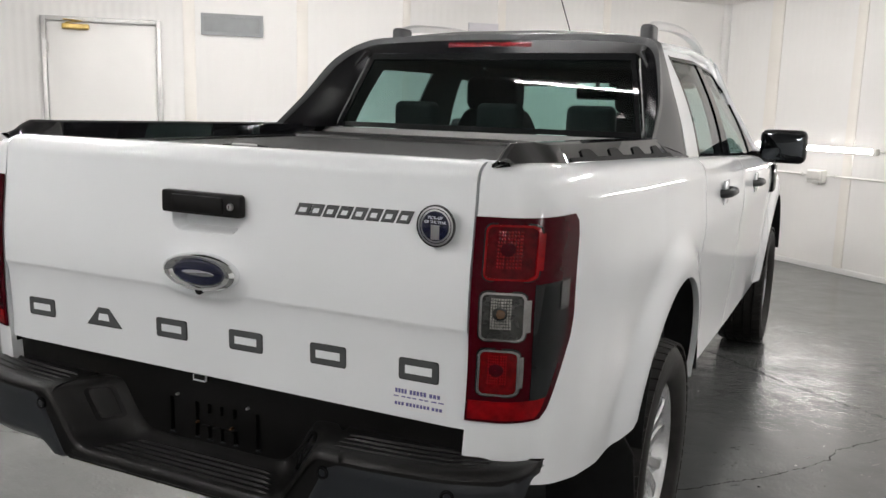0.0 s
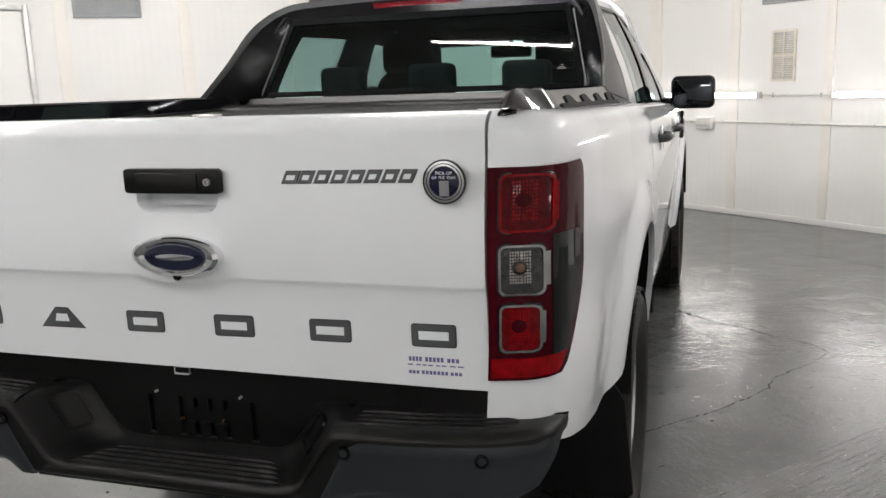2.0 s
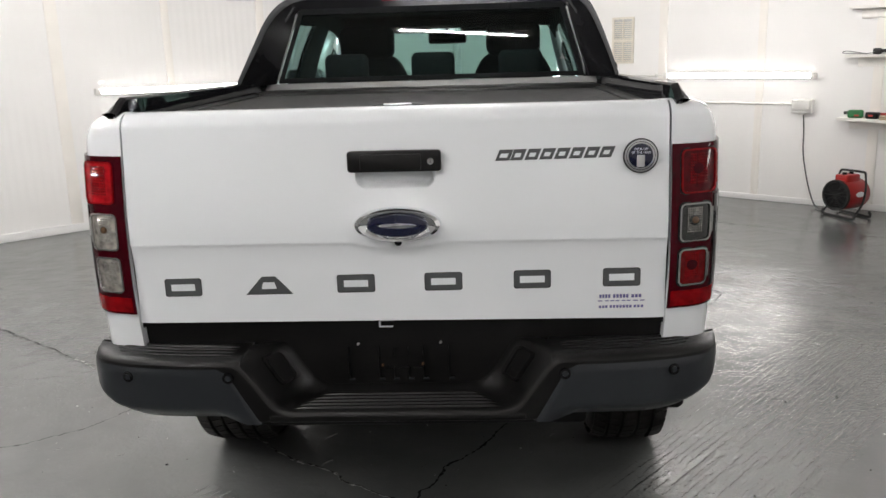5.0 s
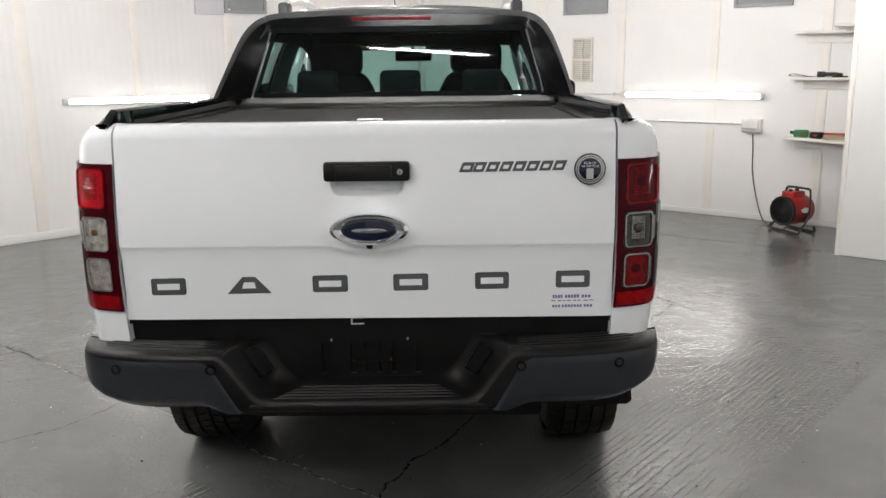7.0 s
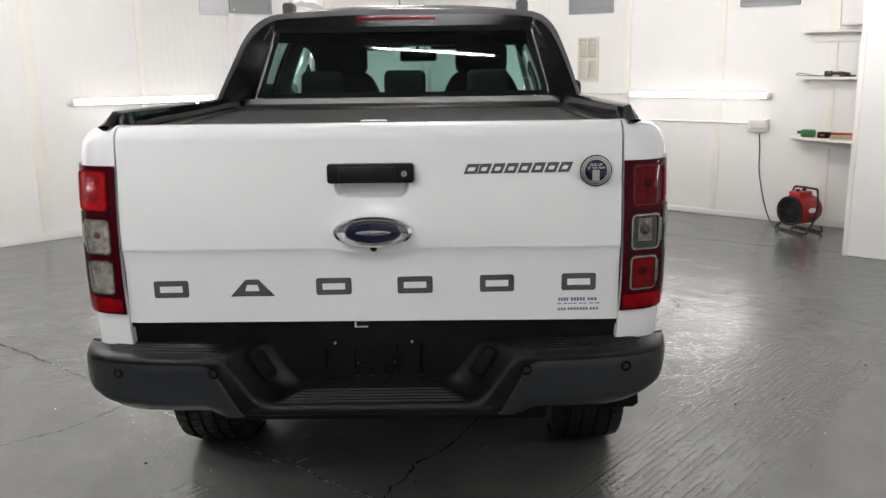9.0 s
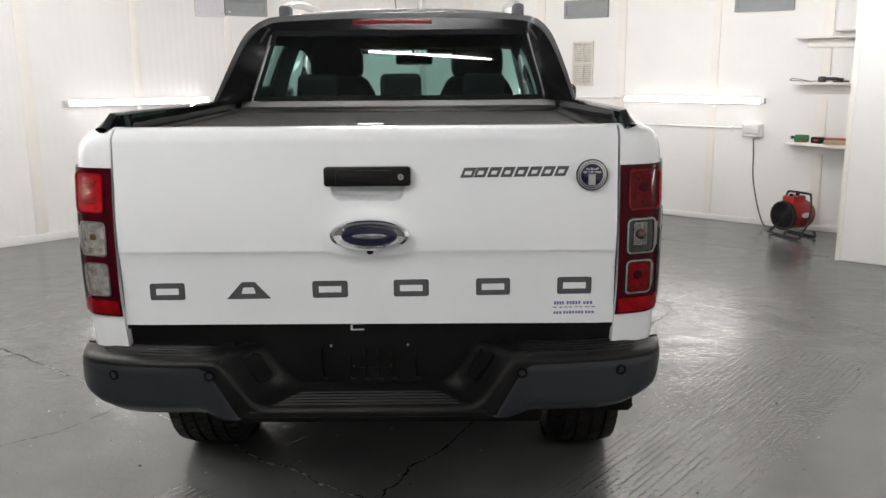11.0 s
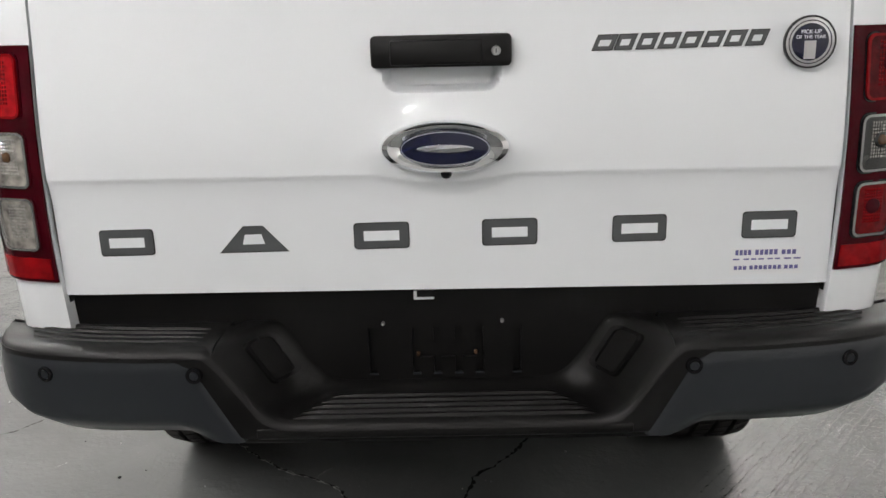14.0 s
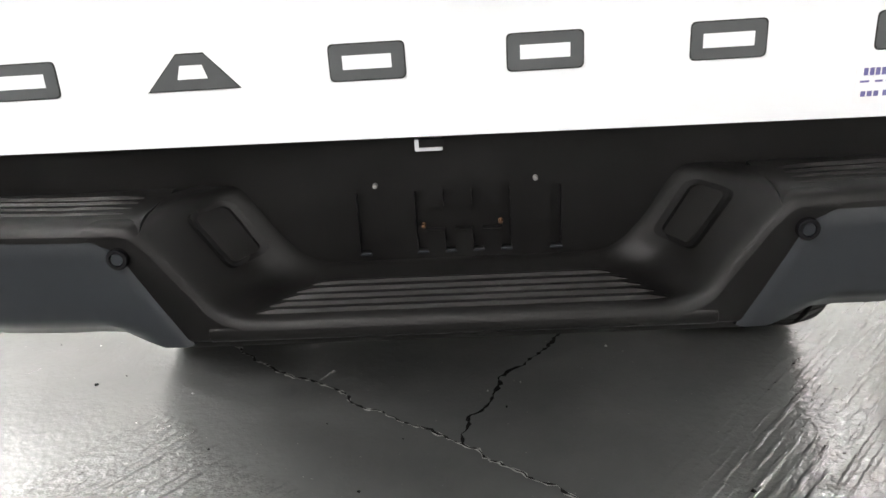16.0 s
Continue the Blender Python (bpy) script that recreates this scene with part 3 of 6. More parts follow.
    for x0, x1, kind in ((-0.580, -0.487, 0), (-0.376, -0.258, 1), (-0.147, -0.053, 0), (0.069, 0.162, 0), (0.287, 0.377, 0), (0.502, 0.592, 0)):
        for e, mat, d in ((0.0, M_LETTERRIM, -0.0012), (0.0016, M_LETTER, -0.0018)):
            if kind:
                out = [(x0 + e * 2, z0 + e), (x0 + 0.042, z1 - e), (x1 - 0.042, z1 - e), (x1 - e * 2, z0 + e)]
            else:
                out = rounded(x0 + e, x1 - e, z0 + e, z1 - e, 0.006, 3)
            part("name_block", prism(out, d, 0.002, on_gate), mat, gate, smooth=0)
        mid = (x0 + x1) / 2
        sl = 0.014 if kind else 0.030
        part("name_slot", prism([(mid - sl * (1.35 if kind else 1.0), 0.9045), (mid + sl * (1.35 if kind else 1.0), 0.9045), (mid + sl, 0.9215), (mid - sl, 0.9215)], -0.0025, 0.002, on_gate), M_WHITE, gate, smooth=0)
    # trim name: eight slanted plain blocks
    for i in range(8):
        a = 0.246 + 0.0345 * i
        w = 0.029 if i else 0.033
        lo, hi = 1.204, 1.229
        sk = 0.011
        for e, mat, d in ((0.0, M_LETTERRIM, -0.001), (0.0014, M_LETTER, -0.0016)):
            out = [(a + e, lo + e), (a + w - e, lo + e), (a + w + sk - e, hi - e), (a + sk + e, hi - e)]
            part("name_block", prism(out, d, 0.002, on_gate), mat, gate, smooth=0)
        part("name_slot", prism([(a + 0.010, lo + 0.007), (a + w - 0.005, lo + 0.007), (a + w - 0.001, lo + 0.0165), (a + 0.014, lo + 0.0165)], -0.0022, 0.002, on_gate), M_WHITE, gate, smooth=0)
    # round award badge
    bx, bz = 0.583, 1.2135
    part("badge_rim", ring(ellipse(bx, bz, 0.0405, 0.0405, 48), ellipse(bx, bz, 0.0375, 0.0375, 48), -0.004, 0.001, xz), M_LETTERRIM, gate)
    part("badge_ring", prism(ellipse(bx, bz, 0.0385, 0.0385, 48), -0.0038, 0.001, xz, 0.0008), M_SILVER, gate, "silver badge ring")
    part("badge_line", ring(ellipse(bx, bz, 0.0335, 0.0335, 48), ellipse(bx, bz, 0.0322, 0.0322, 48), -0.0046, 0.0, xz), M_NAVY, gate)
    part("badge_face", prism(ellipse(bx, bz, 0.0285, 0.0285, 48), -0.0048, 0.0, xz, 0.0005), M_NAVY, gate, "navy badge face")
    part("badge_tower", prism([(bx - 0.009, bz - 0.026), (bx + 0.009, bz - 0.026), (bx + 0.009, bz + 0.002), (bx - 0.009, bz + 0.002)], -0.0053, 0.0, xz), M_SILVER, gate)
    up = Matrix.Rotation(radians(90), 4, "X")
    lettering("PICK-UP", 0.0085, M_FILM, "badge_words", gate, Matrix.Translation((bx, -0.0052, bz + 0.0155)) @ up)
    lettering("OF THE YEAR", 0.0075, M_FILM, "badge_words", gate, Matrix.Translation((bx, -0.0052, bz + 0.0075)) @ up)
    # dealer sticker: plain bars for its lines
    film = prism(rounded(0.486, 0.610, 0.826, 0.873, 0.002, 2), -0.0004, 0.002, on_gate)
    part("sticker", film, M_FILM, gate, "small white film sticker with blue print", smooth=0)
    for x0, x1, lo, hi in ((0.494, 0.522, 0.866, 0.876), (0.527, 0.566, 0.866, 0.876), (0.571, 0.597, 0.866, 0.875), (0.490, 0.505, 0.8575, 0.861), (0.508, 0.545, 0.8575, 0.861), (0.548, 0.572, 0.8575, 0.861), (0.575, 0.607, 0.8575, 0.861), (0.493, 0.516, 0.8405, 0.848), (0.519, 0.574, 0.8405, 0.8485), (0.577, 0.602, 0.8405, 0.848)):
        n = max(1, round((x1 - x0) / (0.0075 if hi - lo > 0.005 else 0.013)))
        for i in range(n):
            a, b = lerp(x0, x1, (i + 0.08) / n), lerp(x0, x1, (i + 0.80) / n)
            part("print_bar", prism([(a, lo - 0.0055), (b, lo - 0.0055), (b, hi - 0.0065), (a, hi - 0.0065)], -0.0009, 0.001, on_gate), M_NAVYINK, gate, smooth=0)
    return gate


build_tailgate()


# -- body sides --
PLAN = [(0.6580, 0.005), (0.668, 0.0055), (0.69, 0.012), (0.715, 0.018), (0.738, 0.029), (0.757, 0.045), (0.771, 0.065), (0.781, 0.09), (0.788, 0.12), (0.793, 0.155), (0.797, 0.195), (0.802, 0.25), (0.807, 0.32), (0.811, 0.4)]
AXLE_R, AXLE_F, WHEEL_R, WHEEL_X, ARCH_R, ARCH_Z = 1.115, 4.2, 0.372, 0.712, 0.39, 0.56


def plan_x(y):
    return interp(y, [(0.4, 0.811), (0.9, 0.825), (1.4, 0.832), (2.6, 0.838), (3.6, 0.835), (4.3, 0.815), (4.75, 0.75), (4.95, 0.64), (5.02, 0.5)])


def belt_z(y):
    """Height of the body side's upper edge."""
    if y < 1.42:
        return 1.3345 - 0.03 * y
    return interp(y, [(1.42, 1.292), (3.3, 1.225), (3.9, 1.19), (4.6, 1.09), (5.0, 0.98)])


def side_top_turn(z, zt):
    t = min(1, max(0, (z - (zt - 0.075)) / 0.075))
    return 0.056 * (1 - math.sqrt(max(0, 1 - t * t)))


def side_inset(z, zt):
    """How far the side turns in towards the top and the bottom."""
    low = 0.03 * max(0, (0.95 - z) / 0.4) ** 1.5
    mid = -0.012 * math.exp(-((z - 1.06) / 0.09) ** 2)
    return side_top_turn(z, zt) + low + mid


def arch_z(y):
    for c in (AXLE_R, AXLE_F):
        d = abs(y - c)
        if d < ARCH_R:
            return ARCH_Z + math.sqrt(ARCH_R ** 2 - d * d)
    return 0.0


def sill_z(y):
    if y < 1.1:
        return interp(y, [(0.0, 0.73), (0.08, 0.70), (0.18, 0.665), (0.32, 0.628), (0.48, 0.600), (0.63, 0.604), (0.70, 0.62), (0.76, 0.66)])
    return interp(y, [(1.60, 0.53), (1.75, 0.50), (3.6, 0.47), (4.69, 0.5), (5.0, 0.55)])


def side_point(px, py, z, sign):
    zt = belt_z(py)
    flat = 1 - smoothstep(0.657, 0.72, px)          # the inner corner stays parallel to the tailgate
    x = px - side_inset(z, zt) + flat * side_top_turn(z, zt) - max(flat, 1 - smoothstep(0.15, 0.6, py)) * 0.012 * math.exp(-((z - 1.06) / 0.09) ** 2)
    y = py + (top_lean(z) * (1 - smoothstep(0.12, 0.35, py)))
    # flare round the wheel arches
    for c in (AXLE_R, AXLE_F):
        r = math.hypot(py - c, z - ARCH_Z)
        f = (1 - smoothstep(ARCH_R + 0.015, ARCH_R + 0.15, r)) * smoothstep(0.3, 0.5, z)
        x += 0.032 * f
    return (sign * x, y, z)


def side_panel(name, y0, y1, sign, label="", corner=False):
    cols = []
    if corner:
        cols += [(px, py) for px, py in PLAN]
        y0 = 0.42
    ys = [y0 + (y1 - y0) * i / max(6, int((y1 - y0) / 0.03)) for i in range(max(6, int((y1 - y0) / 0.03)) + 1)]
    for c in (AXLE_R, AXLE_F):
        ys += [c + ARCH_R * math.cos(math.pi * k / 36) for k in range(37) if y0 < c + ARCH_R * math.cos(math.pi * k / 36) < y1]
    ys = sorted(set(round(v, 4) for v in ys))
    cols += [(plan_x(v), v) for v in ys]
    rows = []
    for px, py in cols:
        zt = belt_z(py)
        zb = max(sill_z(py), arch_z(py))
        n = 26
        col = []
        for k in range(n + 1):
            t = k / n
            t = 1 - (1 - t) ** 1.35
            col.append(side_point(px, py, lerp(zb, zt, t), sign))
        # returns: inwards at the lower edge and at the top
        lo, hi = col[0], col[-1]
        inner = 0.02
        col = [(lo[0] - sign * inner, lo[1], lo[2] + 0.004), (lo[0] - sign * 0.012, lo[1], lo[2] - 0.001)] + col + [(hi[0] - sign * 0.03, hi[1], hi[2] + 0.004)]
        rows.append(col)
    a, b = rows[0], rows[-1]
    rows = [[(p[0] - sign * (0.001 if corner else 0.02), p[1] + (0.045 if corner else 0.003), p[2]) for p in a]] + rows + [[(p[0] - sign * 0.02, p[1] - 0.002, p[2]) for p in b]]
    return part(name, grid(rows), M_WHITE, truck, label, 38)


for s in (1, -1):
    side_panel("bed_side", 0.0, 1.510, s, "white load bed side with flared wheel arch", corner=True)
    rd = side_panel("rear_door", 1.518, 2.46, s, "white rear door")
    fd = side_panel("front_door", 2.468, 3.56, s, "white front door")
    side_panel("front_wing", 3.568, 5.0, s, "white front wing")
    for d, y in ((rd, 1.83), (fd, 2.80)):
        z = 1.145 - 0.03 * (y - 1.83)
        hx = plan_x(y) + 0.012
        bow = smooth_path([(s * (hx - 0.012), y - 0.005, z), (s * (hx + 0.022), y + 0.015, z + 0.002), (s * (hx + 0.026), y + 0.09, z + 0.002), (s * (hx + 0.02), y + 0.165, z), (s * (hx - 0.012), y + 0.185, z)], 5)
        bm = pipe(bow, 0.016, 10)
        part("door_handle", bm, M_GREYMET, d, "dark grey grab handle")
        part("handle_cup", moved(bevelled(block(-0.004, 0.004, -0.05, 0.05, -0.045, 0.045), 0.003), Matrix.Translation((s * (hx - 0.0), y + 0.085, z))), M_WHITE, d)
    # wing vent
    part("wing_vent", block(*sorted((s * 0.83, s * 0.858)), 3.72, 3.86, 1.0, 1.16, 0.01), M_GLOSSBLK, truck, "black side vent")
    # inner wheel wells
    for c in (AXLE_R, AXLE_F):
        well = [[(s * x, c + (ARCH_R + 0.012) * math.cos(math.pi * k / 24), ARCH_Z + (ARCH_R + 0.012) * math.sin(math.pi * k / 24)) for k in range(25)] for x in (0.848, 0.5)]
        bm = grid(well)
        part("wheel_well", thick(bm, 0.004), M_MATBLK, truck, "black wheel well liner")

# black fillers stand in for the shade in the gaps beside the tailgate
for s in (1, -1):
    part("tailgate_gap_shade", prism([(0.020, 0.80), (0.020, 1.04), (0.045, 1.28), (0.075, 1.325), (0.10, 1.325), (0.10, 0.80)], s * 0.648, s * 0.672, yz), M_MATBLK, truck, "black filler that stands for the shade in the tailgate gap", 0)

# underbody and load bed
part("chassis", block(-0.5, 0.5, 0.25, 4.9, 0.42, 0.62, 0.02), M_MATBLK, truck, "black chassis underside")
part("bed_floor", block(-0.70, 0.70, 0.12, 1.40, 0.78, 0.83), M_MATBLK, truck)
part("cab_floor", block(-0.78, 0.78, 1.45, 4.6, 0.50, 0.60), M_INTERIOR, truck)
for s in (1, -1):
    part("sill", block(*sorted((s * 0.5, s * 0.76)), 1.75, 3.66, 0.46, 0.53, 0.015), M_MATBLK, truck)
part("rear_axle", moved(lathe([(0.0001, -0.7), (0.045, -0.7), (0.045, -0.1), (0.12, -0.06), (0.12, 0.06), (0.045, 0.1), (0.045, 0.7), (0.0001, 0.7)], (0, 0, 0), 20), Matrix.Translation((0, AXLE_R, 0.372))), M_MATBLK, truck)
part("bed_front", block(-0.72, 0.72, 1.36, 1.40, 0.62, 1.30), M_WHITE, truck)
part("nose", block(-0.62, 0.62, 4.6, 5.03, 0.45, 0.98, 0.05), M_MATBLK, truck)

# bonnet and scuttle
rows = []
for i in range(13):
    y = lerp(3.72, 4.98, i / 12)
    z = interp(y, [(3.72, 1.20), (4.0, 1.185), (4.6, 1.115), (4.9, 1.05), (4.98, 1.0)])
    w = plan_x(y) - 0.05
    rows.append([(w * u, y, z + 0.03 * (1 - u ** 4)) for u in [k / 8 - 1 for k in range(17)]])
part("bonnet", thick(grid(rows), 0.02), M_WHITE, truck, "white bonnet")


# -- cab --
def roof_z(x, y):
    crown = interp(y, [(1.62, 1.688), (1.72, 1.722), (1.85, 1.738), (2.3, 1.752), (2.8, 1.742), (3.05, 1.70)])
    return crown - 0.05 * (abs(x) / 0.60) ** 3.0


def side_top(y):
    """Upper edge of the side windows (x, z)."""
    return interp(y, [(1.5, 0.595), (2.2, 0.60), (2.9, 0.60), (3.75, 0.69)]), interp(y, [(1.5, 1.635), (1.75, 1.662), (2.3, 1.675), (2.8, 1.65), (3.1, 1.56), (3.75, 1.23)])


def side_low(y):
    return 0.768, belt_z(y) - 0.004


def cab_point(y, k, sign, off=0.0):
    (xa, za), (xb, zb) = side_low(y), side_top(y)
    bulge = 0.02 * math.sin(math.pi * k)
    return (sign * (lerp(xa, xb, k) + bulge + off), y, lerp(za, zb, k))


rows = []
for i in range(21):
    y = lerp(1.72, 3.06, i / 20)
    rows.append([(0.60 * u, y, roof_z(0.60 * u, y)) for u in [k / 12 - 1 for k in range(25)]])
part("roof", thick(grid(rows), 0.02), M_WHITE, truck, "white cab roof", 50)
part("bulkhead_trim", block(-0.70, 0.70, 1.445, 1.46, 0.7, 1.33), M_INTERIOR, truck)
part("headlining", block(-0.56, 0.56, 1.66, 3.0, 1.64, 1.66, 0.01), M_HEADLINER, truck)

for s in (1, -1):
    def strip(ya0, ya1, yb0, yb1, k0, k1, off=0.0):
        """A patch of the cab side between two slanting lines, from height share k0 to k1."""
        rs = []
        for i in range(11):
            k = lerp(k0, k1, i / 10)
            rs.append([cab_point(lerp(lerp(ya0, yb0, k), lerp(ya1, yb1, k), j / 10), k, s, off) for j in range(11)])
        return grid(rs)
    part("rear_pillar", thick(strip(1.50, 1.73, 1.69, 1.84, 0.0, 1.0), 0.015), M_WHITE, truck, "white rear pillar", 45)
    part("pillar_trim", thick(strip(1.43, 1.74, 1.60, 1.85, 0.0, 1.0, -0.03), 0.008), M_INTERIOR, truck)
    part("roof_trim", thick(strip(1.60, 3.05, 1.60, 3.05, 0.80, 1.0, -0.03), 0.008), M_HEADLINER, truck)
    part("pillar_trim", thick(strip(2.30, 2.74, 2.32, 2.62, 0.0, 0.95, -0.025), 0.008), M_INTERIOR, truck)
    part("door_trim", block(*sorted((s * 0.715, s * 0.735)), 1.46, 3.5, 0.6, 1.24, 0.01), M_INTERIOR, truck, "dark door lining")
    part("roof_edge", thick(strip(1.72, 3.05, 1.72, 3.05, 0.93, 1.0), 0.015), M_WHITE, truck, "", 45)
    side_rows = []
    for i in range(21):
        y = lerp(1.72, 3.06, i / 20)
        (xa, za), zb = side_top(y), roof_z(0.598, y)
        side_rows.append([(s * (lerp(xa, 0.598, k / 6) + 0.012 * math.sin(math.pi * k / 6)), y, lerp(za, zb, k / 6)) for k in range(7)])
    part("roof_side", thick(grid(side_rows), 0.012), M_WHITE, truck, "", 60)
    part("rear_side_window", strip(1.745, 2.37, 1.86, 2.37, 0.03, 0.92, -0.006), M_SIDEGLASS, truck, "dark tinted side window")
    part("window_seal", thick(strip(1.725, 1.75, 1.835, 1.865, 0.0, 0.95, 0.001), 0.008), M_GLOSSBLK, truck)
    part("window_seal", thick(strip(1.725, 3.5, 1.835, 2.9, -0.01, 0.035, 0.002), 0.008), M_GLOSSBLK, truck)
    part("window_seal", thick(strip(1.725, 3.2, 1.835, 3.05, 0.91, 0.94, 0.002), 0.008), M_GLOSSBLK, truck)
    part("centre_pillar", thick(strip(2.36, 2.50, 2.36, 2.48, 0.0, 0.95, 0.0), 0.01), M_GLOSSBLK, truck, "gloss black door pillar")
    part("front_side_window", strip(2.50, 3.30, 2.48, 2.93, 0.03, 0.92, -0.006), M_SIDEGLASS, truck, "tinted side window")
    a = [(s * 0.75, 3.74, 1.18), (s * 0.695, 3.44, 1.34), (s * 0.635, 3.17, 1.50), (s * 0.585, 2.96, 1.655)]
    part("windscreen_pillar", pipe(smooth_path(a, 5), 0.03, 10), M_WHITE, truck, "white windscreen pillar")
    part("mirror_sail", thick(strip(3.29, 3.55, 3.0, 3.1, 0.0, 0.75, 0.0), 0.012), M_GLOSSBLK, truck)
    # door mirror
    mir = part("door_mirror", bevelled(block(*sorted((s * 0.80, s * 1.03)), 3.36, 3.48, 1.185, 1.36), 0.035, 4), M_GLOSSBLK, truck, "gloss black door mirror")
    part("mirror_glass", prism(rounded(*sorted((s * 0.815, s * 1.012)), 1.202, 1.342, 0.035), 3.352, 3.362, xz, 0.001), M_MIRROR, mir, "mirror glass")
    part("mirror_arm", block(*sorted((s * 0.75, s * 0.84)), 3.38, 3.45, 1.20, 1.245, 0.012), M_GLOSSBLK, mir)
    # roof rails
    rail = smooth_path([(s * 0.53, 1.83, 1.715), (s * 0.53, 1.86, 1.748), (s * 0.528, 2.0, 1.772), (s * 0.525, 2.4, 1.79), (s * 0.525, 2.75, 1.775), (s * 0.53, 2.95, 1.73)], 6)
    bm = grid([[(p.x + s * dx, p.y, p.z + dz) for dx, dz in ((-0.016, -0.02), (-0.018, 0.004), (-0.008, 0.013), (0.008, 0.012), (0.018, 0.0), (0.018, -0.02))] for p in rail], closed=True)
    rr = part("roof_rail", caps(bm), M_SILVER, truck, "satin silver roof rail")
    part("rail_foot", bevelled(block(*sorted((s * 0.505, s * 0.555)), 1.80, 1.90, 1.68, 1.757), 0.015, 3), M_GREYMET, rr, "dark grey rail foot")

# windscreen and dashboard
rows = [[(lerp(0.70, 0.58, k / 8) * u, lerp(3.80, 3.02, k / 8) - 0.05 * u * u, lerp(1.20, 1.70, k / 8)) for u in [j / 8 - 1 for j in range(17)]] for k in range(9)]
ws = part("windscreen", grid(rows), M_GLASS, truck, "green tinted windscreen")
part("dashboard", bevelled(block(-0.70, 0.70, 3.2, 3.78, 0.95, 1.16), 0.06, 4), M_INTERIOR, truck, "dark dashboard")
tor = [(-0.33 + 0.19 * math.cos(a * math.pi / 16), 3.05 + 0.07 * math.sin(a * math.pi / 16), 1.10 + 0.175 * math.sin(a * math.pi / 16)) for a in range(32)]
part("steering_wheel", moved(pipe(tor, 0.016, 8, closed=True), Matrix.Translation((0.66, 0, 0))), M_INTERIOR, truck, "dark steering wheel")


def seat(x, y, w, h, rest, name):
    """A seat back with wings and a headrest of its own."""
    shoulders = [(-w / 2, 0.75), (w / 2, 0.75), (w / 2, h - 0.22), (w / 2 - 0.03, h - 0.10), (rest / 2 + 0.02, h - 0.02), (rest / 2 - 0.03, h), (-rest / 2 + 0.03, h), (-rest / 2 - 0.02, h - 0.02), (-w / 2 + 0.03, h - 0.10), (-w / 2, h - 0.22)]
    b = prism([(x + p, q) for p, q in shoulders], y - 0.05, y + 0.08, xz, 0.03, 3)
    ob = part(name, b, M_SEAT, truck, "charcoal cloth seat back")
    hr = prism(rounded(x - rest / 2, x + rest / 2, h - 0.015, h + 0.15, 0.045), y - 0.06, y + 0.05, xz, 0.02, 3)
    part("headrest", hr, M_SEAT, ob, "charcoal headrest")
    for dx in (-0.05, 0.05):
        part("headrest_post", pipe([(x + dx, y, h - 0.03), (x + dx, y, h + 0.05)], 0.006, 8), M_SILVER, ob)


for x in (0.365, -0.40):
    seat(x, 2.60, 0.46, 1.435, 0.28, "front_seat")
for x in (0.30, -0.30):
    part("sun_visor", bevelled(block(x - 0.22, x + 0.22, 2.93, 2.97, 1.552, 1.66), 0.018, 3), M_INTERIOR, truck, "dark folded sun visor")
part("visor_header", bevelled(block(-0.60, 0.60, 2.90, 3.02, 1.575, 1.68), 0.02, 3), M_HEADLINER, truck)
part("rear_bench", bevelled(block(-0.66, 0.66, 1.62, 1.78, 0.75, 1.335), 0.05, 4), M_SEAT, truck, "charcoal rear bench seat back")
for x in (0.0, -0.37, 0.37):
    part("rear_headrest", bevelled(block(x - 0.092, x + 0.092, 1.66, 1.74, 1.325, 1.452), 0.028, 4), M_SEAT, truck, "charcoal rear headrest")
part("cabin_mirror", bevelled(block(-0.105, 0.115, 2.98, 3.02, 1.488, 1.552), 0.018, 3), M_GLOSSBLK, truck, "black rear-view mirror")
part("mirror_stalk", pipe([(0, 3.01, 1.54), (0, 3.09, 1.65)], 0.012, 8), M_GLOSSBLK, truck)

# rear wall of the cab, window and its surround
GB, GT = (1.475, 1.343), (1.63, 1.635)     # (y, z) at the foot and the head of the glass


def rear(x, k, off=0.0):
    """A point on the slanting cab rear: share k of the height, off metres rearwards."""
    return (x, lerp(GB[0], GT[0], k) - off * 0.88 + 0.006 * (abs(x) / 0.6) ** 2, lerp(GB[1], GT[1], k) + off * 0.47)


def w_in(k):
    return lerp(0.615, 0.54, k)


KS = [i / 10 for i in range(11)]
part("rear_window", grid([[rear(w_in(k) * (j / 12 - 1), k, 0.004) for j in range(25)] for k in KS]), M_REARGLASS, truck, "dark tinted rear window")
